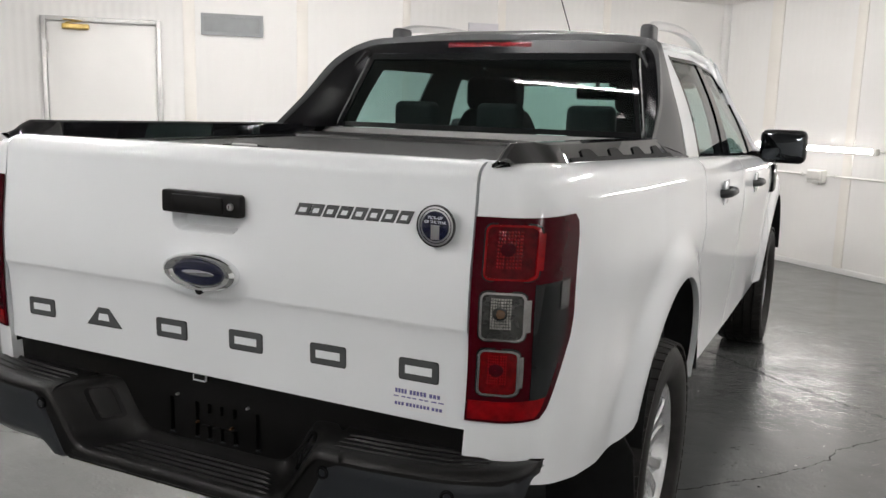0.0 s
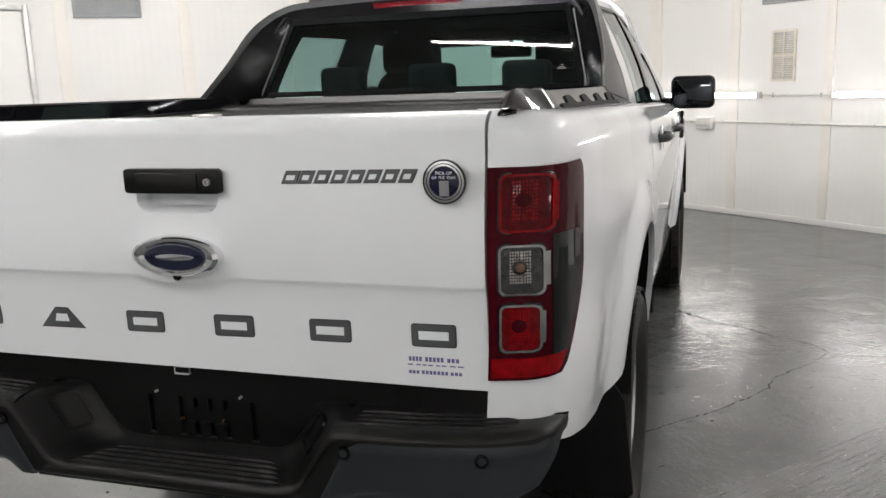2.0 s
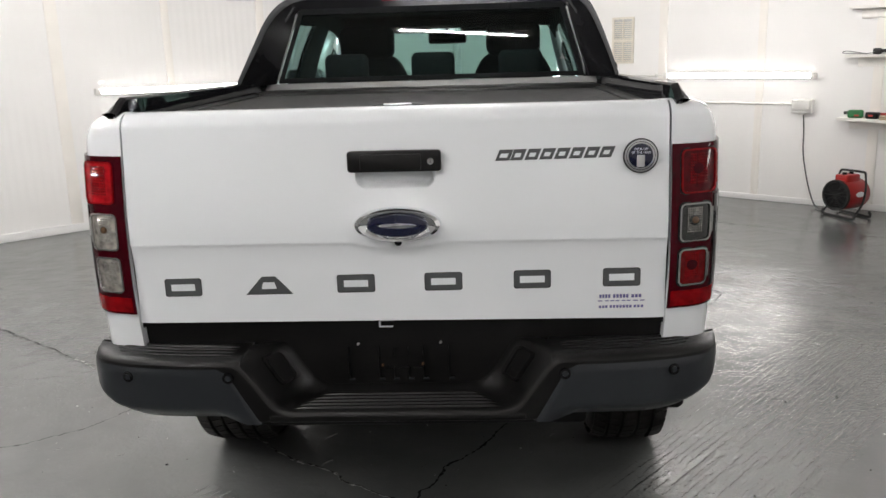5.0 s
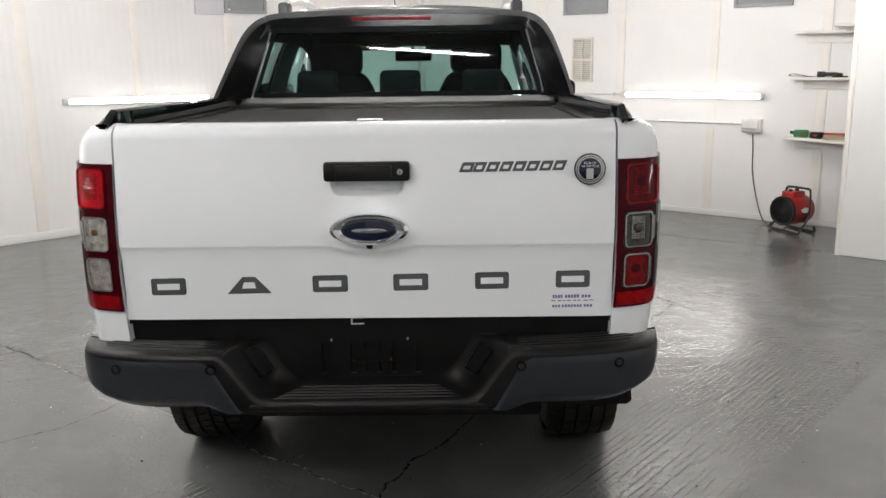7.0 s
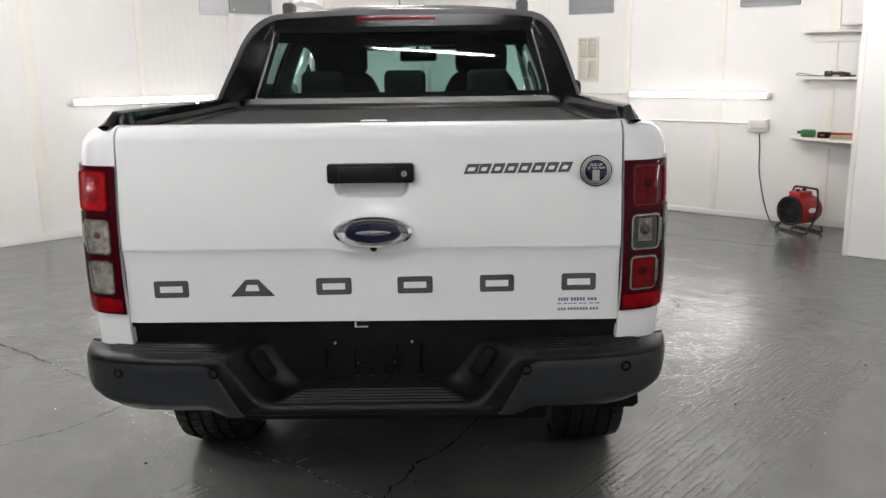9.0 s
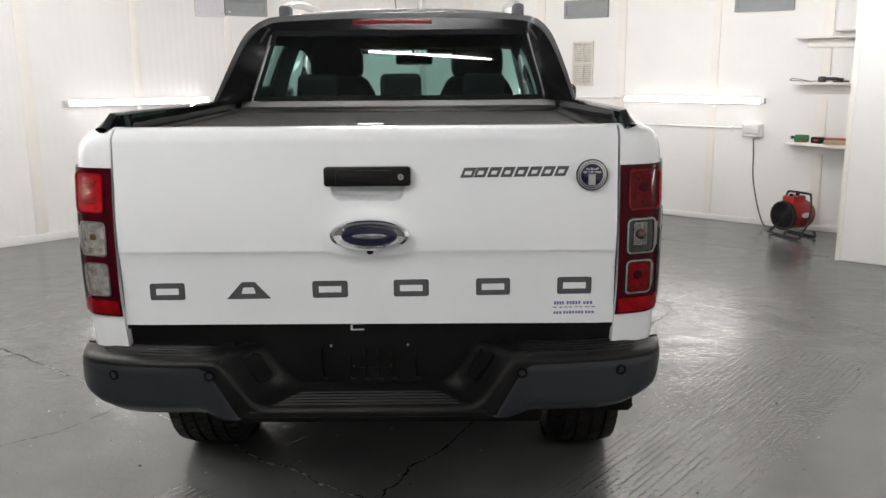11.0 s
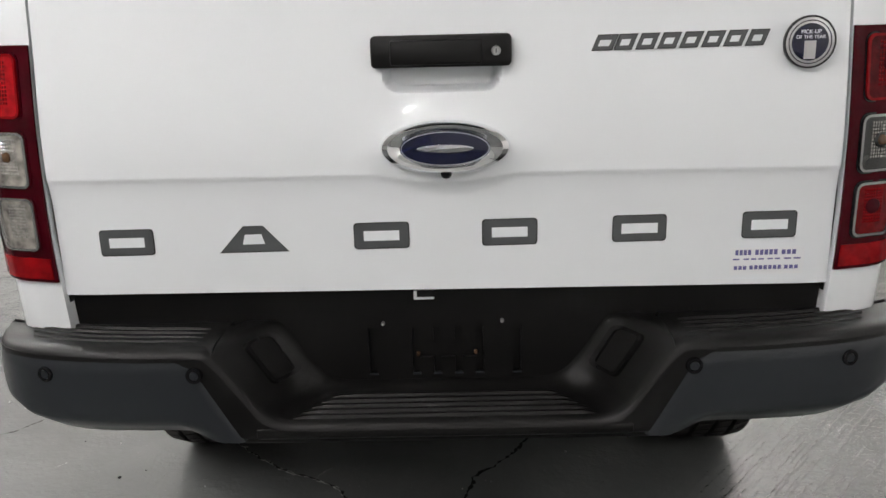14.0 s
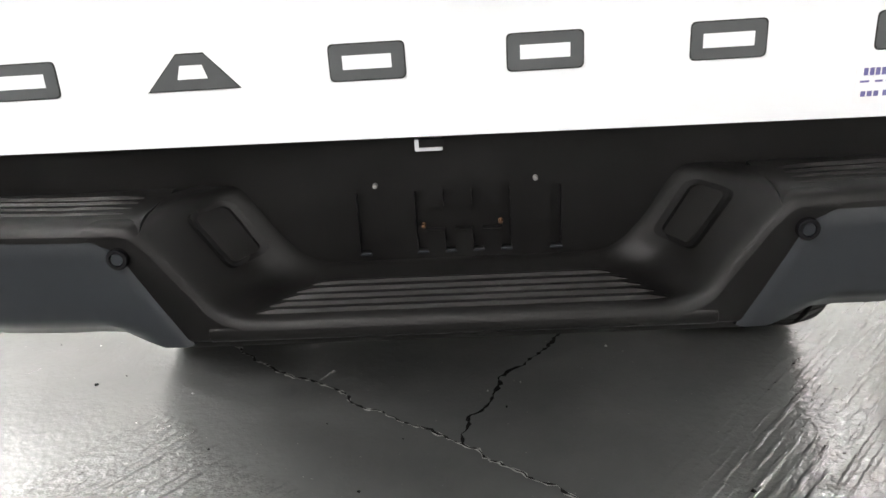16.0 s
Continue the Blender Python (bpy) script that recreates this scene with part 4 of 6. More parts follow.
# black printed border of the glass
part("window_border", thick(grid([[rear(w_in(k) * (j / 12 - 1), k, 0.006) for j in range(25)] for k in (0.915, 0.95, 1.0)]), 0.003), M_BORDER, truck, "black window border")
part("window_border", thick(grid([[rear(w_in(k) * (j / 12 - 1), k, 0.006) for j in range(25)] for k in (0.0, 0.03, 0.06)]), 0.003), M_BORDER, truck)
for s in (1, -1):
    part("window_border", thick(grid([[rear(s * lerp(w_in(k) - 0.018, w_in(k), j / 3), k, 0.006) for j in range(4)] for k in KS]), 0.003), M_BORDER, truck)
    band = [(w_in(k) + 0.012, k) for k in (0.94, 0.8, 0.6, 0.4, 0.25, 0.16)] + [(w_in(0.1) + 0.010, 0.10), (w_in(0.05) + 0.004, 0.045), (w_in(0) - 0.008, 0.012), (w_in(0) - 0.03, 0.0)]
    rows = []
    for i, (x, k) in enumerate(band):
        (xa, ka), (xb, kb) = band[max(0, i - 1)], band[min(len(band) - 1, i + 1)]
        tx, tk = xb - xa, (kb - ka) * 0.33
        n = math.hypot(tx, tk)
        nx, nk = -tk / n * -1, tx / n * -1
        rows.append([rear(s * (x - nx * d), k - nk * d / 0.33, o) for d, o in ((-0.005, 0.000), (-0.004, 0.005), (0.003, 0.005), (0.005, 0.001))])
    part("window_trim", grid(rows), M_TRIMGREY, truck, "pale grey window trim", 50)
for k, w in ((0.20, 0.030), (0.215, 0.018), (0.24, 0.010)):
    part("glass_mark", grid([[rear(0.532 + w * (j - 0.5), k + 0.03 + e, 0.0075) for j in range(2)] for e in (0.0, 0.006)]), M_WHITEPL, truck)
part("cab_rear", grid([[(0.66 * (j / 10 - 1), y, z) for j in range(21)] for y, z in ((1.43, 1.05), (1.43, 1.315), (1.436, 1.325), (1.465, 1.343))]), M_CABSHADE, truck, "white cab panel under the rear window, its shade coloured grey")
# sports hoop: buttresses from the bed rails, joined by a bar along the roof's rear edge, as one sweep.
# Each station gives a point on the rear edge, one beside the glass and one on the cab's skin.
def cab_side(k):
    return (lerp(0.764, 0.600, k ** 1.15), lerp(1.52, 1.70, k), lerp(1.292, 1.690, k))


HALF_HOOP = [((0.712, 1.20, 1.345), 0.0), ((0.694, 1.365, 1.463), 0.3), ((0.659, 1.485, 1.584), 0.62), ((0.630, 1.575, 1.646), 0.85), ((0.590, 1.640, 1.682), 0.97)]
stations = []
for e, k in HALF_HOOP:
    stations.append((e, rear(w_in(k) + 0.014, k), cab_side(k)))
for x in (0.53, 0.42, 0.22, 0.0):
    stations.append(((x, 1.653 + 0.008 * (1 - (x / 0.58) ** 2), 1.694 + 0.018 * (1 - (x / 0.58) ** 2.4)), rear(x * 0.985, 1.0), (x, 1.80, roof_z(x, 1.80) + 0.004)))
flip = lambda p: (-p[0], p[1], p[2])
stations += [tuple(flip(p) for p in st) for st in stations[-2::-1]]
edge, beside, skin = [smooth_path([st[i] for st in stations], 6) for i in range(3)]
lining, face, flank = [], [], []
for e, w, f in zip(edge, beside, skin):
    a = e + (w - e).normalized() * 0.024
    b = e + (f - e).normalized() * 0.020
    back = Vector((0, -0.006, 0.002))
    face.append([tuple(p) for p in (a, a + back * 0.5, lerp(a, e, 0.5) + back * 0.95, e + back, lerp(e, b, 0.5) + back * 0.8, b + back * 0.3, b)])
    lining.append([tuple(lerp(a, w, j / 6)) for j in range(7)])
    swell = Vector((math.copysign(0.008, e.x) * min(1, abs(e.x) / 0.58) ** 4, 0, 0.006 * (1 - min(1, abs(e.x) / 0.62) ** 4)))
    flank.append([tuple(lerp(b, f, j / 6) + swell * math.sin(math.pi * j / 6)) for j in range(7)])
hoop = part("sports_hoop", thick(grid(flank), 0.006), M_GREYMET, truck, "dark grey metallic hoop over the cab's rear edge", 55)
part("hoop_rear_edge", thick(grid(face), 0.004), M_GREYMET, hoop, "rounded dark grey rear edge", 60)
part("hoop_lining", thick(grid(lining), 0.004), M_LINING, hoop, "gloss black inner face of the hoop", 55)
bl = [[(x, 1.6325 + 0.012 * (1 - (x / 0.578) ** 2) + dy, z) for dy, z in ((0.012, 1.683), (-0.003, 1.681), (-0.007, 1.672), (-0.006, 1.660), (0.012, 1.656))] for x in [-0.03 + 0.172 * (j / 10 - 1) for j in range(21)]]
part("brake_light", caps(grid(bl)), M_REDDEEP, truck, "dark red high-level brake light")
for s in (1, -1):
    # foot of the hoop, on the bed rail
    skirt = []
    for t in [k / 8 for k in range(9)]:
        x, y, z = lerp(0.716, 0.766, t), lerp(1.21, 1.52, t), lerp(1.352, 1.294, t)
        skirt.append([(s * x, y, z), (s * (x + 0.005), y, lerp(z, 1.275, 0.5)), (s * (x + 0.008), y, 1.275)])
    part("hoop_foot", thick(grid(skirt), 0.006), M_GREYMET, truck, "dark grey skirt of the hoop on the bed rail", 40)
    # bed rail cap: a raised tail block, then a steep outer face with ladder-like tabs under a flat top
    top = lambda y: 1.3355 - 0.03 * y
    ridge = lambda y: 1.3735 - 0.012 * y - 0.034 * (1 - smoothstep(0.055, 0.125, y))
    capx = lambda y: 0.743 - 0.037 * (1 - smoothstep(0.04, 0.3, y))

    def tail(y):
        """Share of the full-width block at the tail."""
        return 1 - smoothstep(0.19, 0.25, y)

    def cap_face(y, t):
        """A point on the outer face, t from its top to its foot."""
        f, zr, xo = tail(y), ridge(y), capx(y)
        xt = lerp(0.716, 0.690, f)
        return (s * lerp(xt, xo, t), y, lerp(zr - 0.006 * (1 - f), top(y) + 0.002, t))
    cap = []
    for y in (0.050, 0.056, 0.075, 0.095, 0.125, 0.15, 0.19, 0.205, 0.22, 0.235, 0.25, 0.30, 0.36, 0.6, 0.9, 1.2, 1.40):
        f, zr, xo = tail(y), ridge(y), capx(y)
        cap.append([(s * (xo + 0.002 - 0.030 * f), y, top(y) - 0.035 + 0.027 * f), cap_face(y, 1.0), cap_face(y, 0.0), (s * lerp(0.708, 0.686, f), y, zr - 0.001), (s * 0.680, y, zr - 0.001), (s * 0.672, y, zr - 0.006), (s * lerp(0.664, 0.658, f), y, 1.28)])
    rc = part("bed_rail_cap", caps(grid(cap)), M_CAPBLK, truck, "gloss black bed rail cap with raised tail", 16)
    foot = [[cap_face(y, 0.80), cap_face(y, 1.02)] for y in (0.31, 0.6, 0.9, 1.2, 1.38)]
    foot = [[(a[0] + s * 0.003, a[1], a[2] + 0.002), (b[0] + s * 0.003, b[1], b[2] + 0.001)] for a, b in foot]
    part("rail_foot_strip", thick(grid(foot), 0.002), M_MATBLK, rc, "dark foot of the rail cap", 25)
    for i in range(4):
        # dark raised tabs on the lower half of the face
        y = 0.40 + 0.235 * i
        q = [[cap_face(y + a, t) for a in (lo, (lo + hi) / 2, hi)] for t, lo, hi in ((0.36, 0.028, 0.075), (0.42, 0.014, 0.092), (0.84, 0.0, 0.125))]
        q = [[(p[0] + s * 0.003, p[1], p[2] + 0.002) for p in row] for row in q]
        part("rail_tab", thick(grid(q), 0.002), M_MATBLK, rc, "", 25)

# roller cover of the bed
cov = part("bed_cover", block(-0.64, 0.64, 0.115, 1.24, 1.285, 1.305, 0.006), M_TONNEAU, truck, "charcoal roller load-bed cover")
for i in range(22):
    y = 0.14 + 0.05 * i
    part("cover_slat", block(-0.635, 0.635, y, y + 0.047, 1.304, 1.309, 0.002, 1), M_TONNEAU, cov)
part("cover_housing", bevelled(block(-0.655, 0.655, 1.21, 1.42, 1.27, 1.324), 0.022, 4), M_BLACKPL, truck, "charcoal roller housing")
for s in (1, -1):
    part("cover_rail", block(*sorted((s * 0.625, s * 0.672)), 0.10, 1.36, 1.28, 1.315, 0.006), M_BLACKPL, truck)
part("cover_latch", prism(ellipse(0.006, 0.148, 0.036, 0.013, 32), 1.300, 1.3385, xy, 0.003), M_SILVER, truck, "oval silver cover latch")
part("latch_ring", ring(ellipse(0.006, 0.15, 0.065, 0.022, 32), ellipse(0.006, 0.15, 0.054, 0.015, 32), 1.30, 1.3355, xy), M_MATBLK, truck)
part("aerial", pipe([(-0.08, 2.86, 1.74), (-0.10, 2.60, 2.02)], 0.003, 6), M_BLACKMET, truck, "thin black roof aerial")


# -- tail lamps --
def lamp_point(s_i, z, sign, off):
    """A point on the tail lamp's skin: s_i runs along the plan from the gap outwards."""
    i = min(len(PLAN) - 2, int(s_i))
    f = s_i - i
    px, py = lerp(PLAN[i][0], PLAN[i + 1][0], f), lerp(PLAN[i][1], PLAN[i + 1][1], f)
    dx, dy = PLAN[i + 1][0] - PLAN[i][0], PLAN[i + 1][1] - PLAN[i][1]
    n = math.hypot(dx, dy)
    p = side_point(px, py, z, 1)
    return (sign * (p[0] + off * dy / n), p[1] - off * dx / n, p[2])


def s_of_x(x):
    for i in range(len(PLAN) - 1):
        if i >= 1 and PLAN[i][0] <= x <= PLAN[i + 1][0]:
            return i + (x - PLAN[i][0]) / (PLAN[i + 1][0] - PLAN[i][0])
    return 0.3 if x < 0.672 else len(PLAN) - 2


def lamp(sign, low_mat, mid_mat, top_mat):
    def edge(z):
        return interp(z, [(0.842, 6.6), (0.86, 7.4), (0.93, 8.6), (0.99, 9.6), (1.03, 9.9), (1.19, 9.9), (1.222, 9.7), (1.236, 9.2)])

    def skin(za, zb, sa, sb, off, mat, name, label="", nz=14, ns=22, parent=None, d=0.004):
        rs = []
        for i in range(nz + 1):
            z = lerp(za, zb, i / nz)
            a = sa(z) if callable(sa) else sa
            b = sb(z) if callable(sb) else sb
            rs.append([lamp_point(lerp(a, b, j / ns), z, sign, off) for j in range(ns + 1)])
        return part(name, thick(grid(rs), d), mat, parent, label, 50)

    root = skin(0.842, 1.237, 0.0, edge, 0.007, M_REDDARK, "tail_lamp", "red and clear tail lamp cluster", 26, 26, truck)
    # smoked outer section beside the middle and lower chambers
    skin(0.875, 1.112, 5.4, lambda z: edge(z) - 0.85, 0.009, M_SMOKE, "smoked_section", "smoked lens section", parent=root)
    skin(1.055, 1.110, 8.0, lambda z: edge(z) - 0.95, 0.0105, plain("grey_side_marker", (0.028, 0.028, 0.026), 0.2, coat=0.5), "side_marker", parent=root)
    skin(0.848, 0.885, 0.6, lambda z: edge(z) - 0.9, 0.0095, M_RED, "lower_reflector", "bright red lower reflector", parent=root)

    def chamber(z0, z1, x0, x1, fill, rim, name, label, ribs):
        """A rounded window in the lens with its rim, reflector and bulb."""
        def at(p, q, d):
            return lamp_point(s_of_x(p), q, sign, d)
        r, w = 0.013, 0.0042
        outer = rounded(x0, x1, z0, z1, r, 4)
        inner = rounded(x0 + w, x1 - w, z0 + w, z1 - w, r - 0.003, 4)
        ob = part(name, ring(outer, inner, 0.004, 0.0120, at), rim, root, label)
        # ring paints the rim's shade, black on the right lamp, dark red on left
        part("chamber_shadow", ring(rounded(x0 - 0.003, x1 + 0.003, z0 - 0.003, z1 + 0.003, r + 0.002, 4), outer, 0.004, 0.0088, at), M_GLOSSBLK if sign > 0 else M_REDDARK, ob)
        rs = []
        for i in range(9):
            z = lerp(z0 + 0.004, z1 - 0.004, i / 8)
            rs.append([at(lerp(x0 + 0.004, x1 - 0.004, j / 10), z, 0.0086) for j in range(11)])
        part("chamber_lens", grid(rs), fill, ob, "", 50)
        # moulded dots of the ribbed outer half
        xm, xe = lerp(x0, x1, 0.26), lerp(x0, x1, 0.74)
        cells = bmesh.new()
        for k in range(8):
            for i in range(11):
                xa, xb = lerp(xm, xe, (k + 0.12) / 8), lerp(xm, xe, (k + 0.80) / 8)
                za, zb = lerp(z0 + 0.022, z1 - 0.010, (i + 0.1) / 11), lerp(z0 + 0.022, z1 - 0.010, (i + 0.82) / 11)
                vs = [cells.verts.new(at(p, q, o)) for p, q, o in ((xa, za, 0.0090), (xb, za, 0.0090), (xb, zb, 0.0090), (xa, zb, 0.0090), ((xa + xb) / 2, (za + zb) / 2, 0.0104))]
                for p, q in ((0, 1), (1, 2), (2, 3), (3, 0)):
                    cells.faces.new((vs[p], vs[q], vs[4]))
        part("lens_ribs", cells, ribs, ob, "ribbed part of the lens", 10)
        # dark mouth of the bulb socket
        bx, bz = lerp(x0, x1, 0.48), lerp(z0, z1, 0.56)
        if sign > 0:
            part("socket", grid([[at(bx + f * 0.0125 * math.cos(a * math.pi / 10), bz + f * 0.0125 * math.sin(a * math.pi / 10), o) for a in range(21)] for f, o in ((1.0, 0.0100), (0.75, 0.0110), (0.05, 0.0106))]), M_REDDARK if fill in (M_RED, M_REDLIT, M_REDLOW, M_REDDEEP) else M_REFLECT, ob)
        # clipped side wing of the rim
        wg = [[at(x1 - 0.002 + e, z, o) for e, o in ((0.0, 0.011), (0.008, 0.0105), (0.009, 0.006))] for z in (lerp(z0, z1, 0.18), lerp(z0, z1, 0.55), lerp(z0, z1, 0.85))]
        part("rim_wing", grid(wg), rim, ob)
        return ob, at, xm

    # right rim is the same chrome, darkened in its colour as if shaded
    rim_mat = M_RIMSHADE if sign > 0 else M_LAMPRIM
    chamber(1.120, 1.224, 0.678, 0.764, top_mat, M_RED, "brake_chamber", "deep red brake light chamber", M_REDMID)
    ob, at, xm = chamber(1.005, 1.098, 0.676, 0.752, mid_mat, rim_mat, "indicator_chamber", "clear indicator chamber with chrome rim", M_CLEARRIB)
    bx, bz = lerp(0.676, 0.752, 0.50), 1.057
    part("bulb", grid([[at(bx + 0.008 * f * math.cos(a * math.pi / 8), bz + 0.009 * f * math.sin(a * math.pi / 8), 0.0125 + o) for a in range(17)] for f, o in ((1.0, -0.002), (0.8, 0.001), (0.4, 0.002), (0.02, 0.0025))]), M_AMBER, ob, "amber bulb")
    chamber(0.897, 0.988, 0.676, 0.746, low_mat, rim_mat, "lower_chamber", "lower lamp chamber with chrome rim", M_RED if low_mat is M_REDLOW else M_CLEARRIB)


# lower chambers differ in kind; the other lenses by light painted into them
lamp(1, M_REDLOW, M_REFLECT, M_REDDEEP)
lamp(-1, M_REFLECTLIT, M_REFLECTLIT, M_REDLIT)


# -- rear bumper --
def bump_y(x):
    """Depth of the bumper's front face across the width."""
    a = abs(x)
    return interp(a, [(0.0, -0.108), (0.40, -0.106), (0.50, -0.101), (0.58, -0.092), (0.66, -0.076), (0.71, -0.058), (0.745, -0.035), (0.77, -0.008), (0.785, 0.03), (0.79, 0.07)])


def build_bumper():
    root = thing("rear_bumper", "", "")
    root.parent = truck
    root.matrix_basis = pose(0, 0, 0.717) @ pose(0, 0, 0, 0, -0.4, 0) @ pose(0, 0, -0.72)
    for k in ("label", "category"):
        if k in root:
            del root[k]
    # centre step: tread plate with ridges, front lip
    step = part("step_plate", prism([(-0.105, 0.600), (-0.11, 0.608), (-0.108, 0.620), (-0.100, 0.6245), (0.04, 0.6255), (0.04, 0.598)], -0.31, 0.31, yz, 0.004), M_BLACKPL, root, "black ribbed step plate")
    for i in range(5):
        y = -0.092 + 0.020 * i
        w = 0.205 + 0.014 * (4 - i)
        rs = []
        for k in range(17):
            x = lerp(-w, w, k / 16)
            e = 0.0060 * min(1, (w - abs(x)) / 0.03) ** 0.5
            rs.append([(x, y, 0.6285), (x, y + 0.003, 0.6290 + e), (x, y + 0.008, 0.6290 + e), (x, y + 0.011, 0.6285)])
        part("step_rib", grid(rs), M_BLACKPL, step, "", 20)
    # recessed back panel with slots
    back_y = 0.035
    teeth = [(-0.056 + 0.0375 * i, -0.043 + 0.0375 * i) for i in range(4)]
    slots = [(-0.134, -0.120), (0.122, 0.136)]
    xs = sorted({-0.43, 0.43} | {round(v, 4) for pair in slots + teeth for v in pair})
    zs = [0.61, 0.655, 0.684, 0.716, 0.742, 0.83]

    def sunk(xm, zm):
        """Depth of the moulded recesses: two slots and a comb of four teeth with a cross bar."""
        if not 0.655 < zm < 0.742:
            return 0.0
        if any(a < xm < b for a, b in slots + teeth):
            return 0.009
        return 0.009 if -0.056 < xm < teeth[-1][1] and 0.684 < zm < 0.716 else 0.0
    bm = bmesh.new()
    deep = {}
    for i in range(len(xs) - 1):
        for j in range(len(zs) - 1):
            d = deep[i, j] = sunk((xs[i] + xs[i + 1]) / 2, (zs[j] + zs[j + 1]) / 2)
            bm.faces.new([bm.verts.new((x, back_y + d, z)) for x, z in ((xs[i], zs[j]), (xs[i + 1], zs[j]), (xs[i + 1], zs[j + 1]), (xs[i], zs[j + 1]))])
    for (i, j), d in deep.items():
        for (i2, j2), line in (((i + 1, j), ((xs[i + 1], zs[j]), (xs[i + 1], zs[j + 1]))), ((i, j + 1), ((xs[i], zs[j + 1]), (xs[i + 1], zs[j + 1])))):
            d2 = deep.get((i2, j2))
            if d2 is not None and abs(d2 - d) > 1e-6:
                (xa, za), (xb, zb) = line
                bm.faces.new([bm.verts.new(p) for p in ((xa, back_y + d, za), (xb, back_y + d, zb), (xb, back_y + d2, zb), (xa, back_y + d2, za))])
    bmesh.ops.remove_doubles(bm, verts=bm.verts[:], dist=1e-5)
    plate = part("recess_panel", bm, M_BLACKPL, root, "black recessed centre panel with moulded slots", 20)
    # grey lips at the foot of each slot, black ones along the lower tabs
    for a, b in slots + teeth:
        part("slot_lip", block(a - 0.001, b + 0.001, back_y - 0.0025, back_y + 0.002, 0.6515, 0.6555, 0.001), M_GREYPL, plate)
    for a, b in zip(teeth, teeth[1:]):
        part("tab_lip", block(a[1], b[0], back_y - 0.002, back_y + 0.002, 0.6815, 0.6845, 0.001), M_BLACKPL, plate)
    for x, z, mat in ((-0.046, 0.693, M_RUST), (0.056, 0.695, M_RUST), (-0.106, 0.751, M_ALU), (0.103, 0.752, M_ALU)):
        part("screw", moved(lathe([(0.0001, -0.003), (0.0025, -0.003), (0.0032, -0.001), (0.0032, 0.006)], (0, 0, 0), 12), Matrix.Translation((x, back_y - 0.007, z)) @ Matrix.Rotation(radians(90), 4, "Z")), mat, plate)
    part("gap_filler", block(-0.656, 0.656, 0.0352, 0.075, 0.74, 0.832), M_BLACKPL, root)
    part("latch_tab", bevelled(block(-0.050, -0.014, 0.022, 0.032, 0.796, 0.812), 0.002), M_WHITE, root, "small white latch tab")
    part("latch_notch", block(-0.044, -0.013, 0.0195, 0.0225, 0.802, 0.813), M_MATBLK, root)
    # hollow between the two upper steps: one smooth trough
    rows = []
    for y in (-0.112, -0.109, -0.104, -0.09, -0.06, -0.03, -0.01, 0.005, 0.016, 0.025, 0.032, 0.036):
        drop = 0.012 if y < -0.11 else (0.004 if y < -0.106 else 0.0)
        curl = smoothstep(-0.03, 0.036, y) ** 2          # the walls and the floor curve into the back panel
        xt, xb = lerp(0.376, 0.306, (y + 0.104) / 0.14) - 0.022 * curl, lerp(0.290, 0.240, (y + 0.104) / 0.14) - 0.03 * curl
        half = [(xt + 0.06, 0.7608), (xt + 0.024, 0.7606), (xt + 0.012, 0.7590), (xt + 0.004, 0.7555), (xt - 0.003, 0.7495)]
        half += [(lerp(xt, xb, t), lerp(0.758, 0.636, t)) for t in (0.2, 0.35, 0.5, 0.62)]
        p0, p1, p2 = (lerp(xt, xb, 0.74), lerp(0.758, 0.636, 0.74)), (xb + 0.003, 0.630), (xb - 0.045, 0.630)
        for k in range(9):
            t = k / 8
            half.append(tuple((1 - t) ** 2 * p0[n] + 2 * t * (1 - t) * p1[n] + t * t * p2[n] for n in (0, 1)))
        half.append((xb - 0.12, 0.630))
        half = [(x, z + 0.014 * curl * (1 - smoothstep(0.64, 0.70, z))) for x, z in half]
        prof = half + [(-x, z) for x, z in half[::-1]]
        rows.append([(x, y, z - drop) for x, z in prof])
    recess = part("recess", grid(rows), M_BLACKPL, root, "black moulded step trough", 50)
    for s in (1, -1):
        # upper step pad with ridges, rounded front edge and corner
        cols = [0.372, 0.376, 0.384, 0.41, 0.45, 0.50, 0.55, 0.60, 0.64, 0.67, 0.70, 0.725, 0.745, 0.76, 0.772, 0.781, 0.787, 0.79]
        rows = []
        for a in cols:
            f = bump_y(a)
            zt = 0.762 - 0.006 * smoothstep(0.7, 0.79, a)
            back = max(0.075, f + 0.022)
            rows.append([(s * a, y, z) for y, z in ((back, zt - 0.004), (min(f + 0.05, back - 0.004), zt), (min(f + 0.028, back - 0.008), zt), (f + 0.012, zt - 0.004), (f + 0.003, zt - 0.012), (f - 0.001, zt - 0.022), (f, 0.747), (f + 0.012, 0.741), (back, 0.741))])
        pad = part("step_pad", caps(grid(rows)), M_BLACKPL, root, "black textured upper step", 40)
        for i in range(4):
            rs = []
            for a in [lerp(0.40, 0.735 - 0.012 * (3 - i), k / 14) for k in range(15)]:
                f = max(bump_y(a), -0.106) + 0.034 + 0.021 * i
                zt = 0.762
                e = min(1, (a - 0.40) / 0.03, (0.735 - a) / 0.03 + 0.3)
                rs.append([(s * a, y, z) for y, z in ((f, zt - 0.002), (f + 0.004, zt + 0.0026 * e), (f + 0.009, zt + 0.0026 * e), (f + 0.012, zt - 0.002))])
            part("pad_rib", grid(rs), M_BLACKPL, pad, "", 20)
        # black inner frame, sloping from the pad down to the centre step
        out = [(0.377, 0.752), (0.43, 0.752), (0.45, 0.742), (0.43, 0.735), (0.345, 0.600), (0.22, 0.600), (0.22, 0.622), (0.270, 0.6225), (0.285, 0.628)]
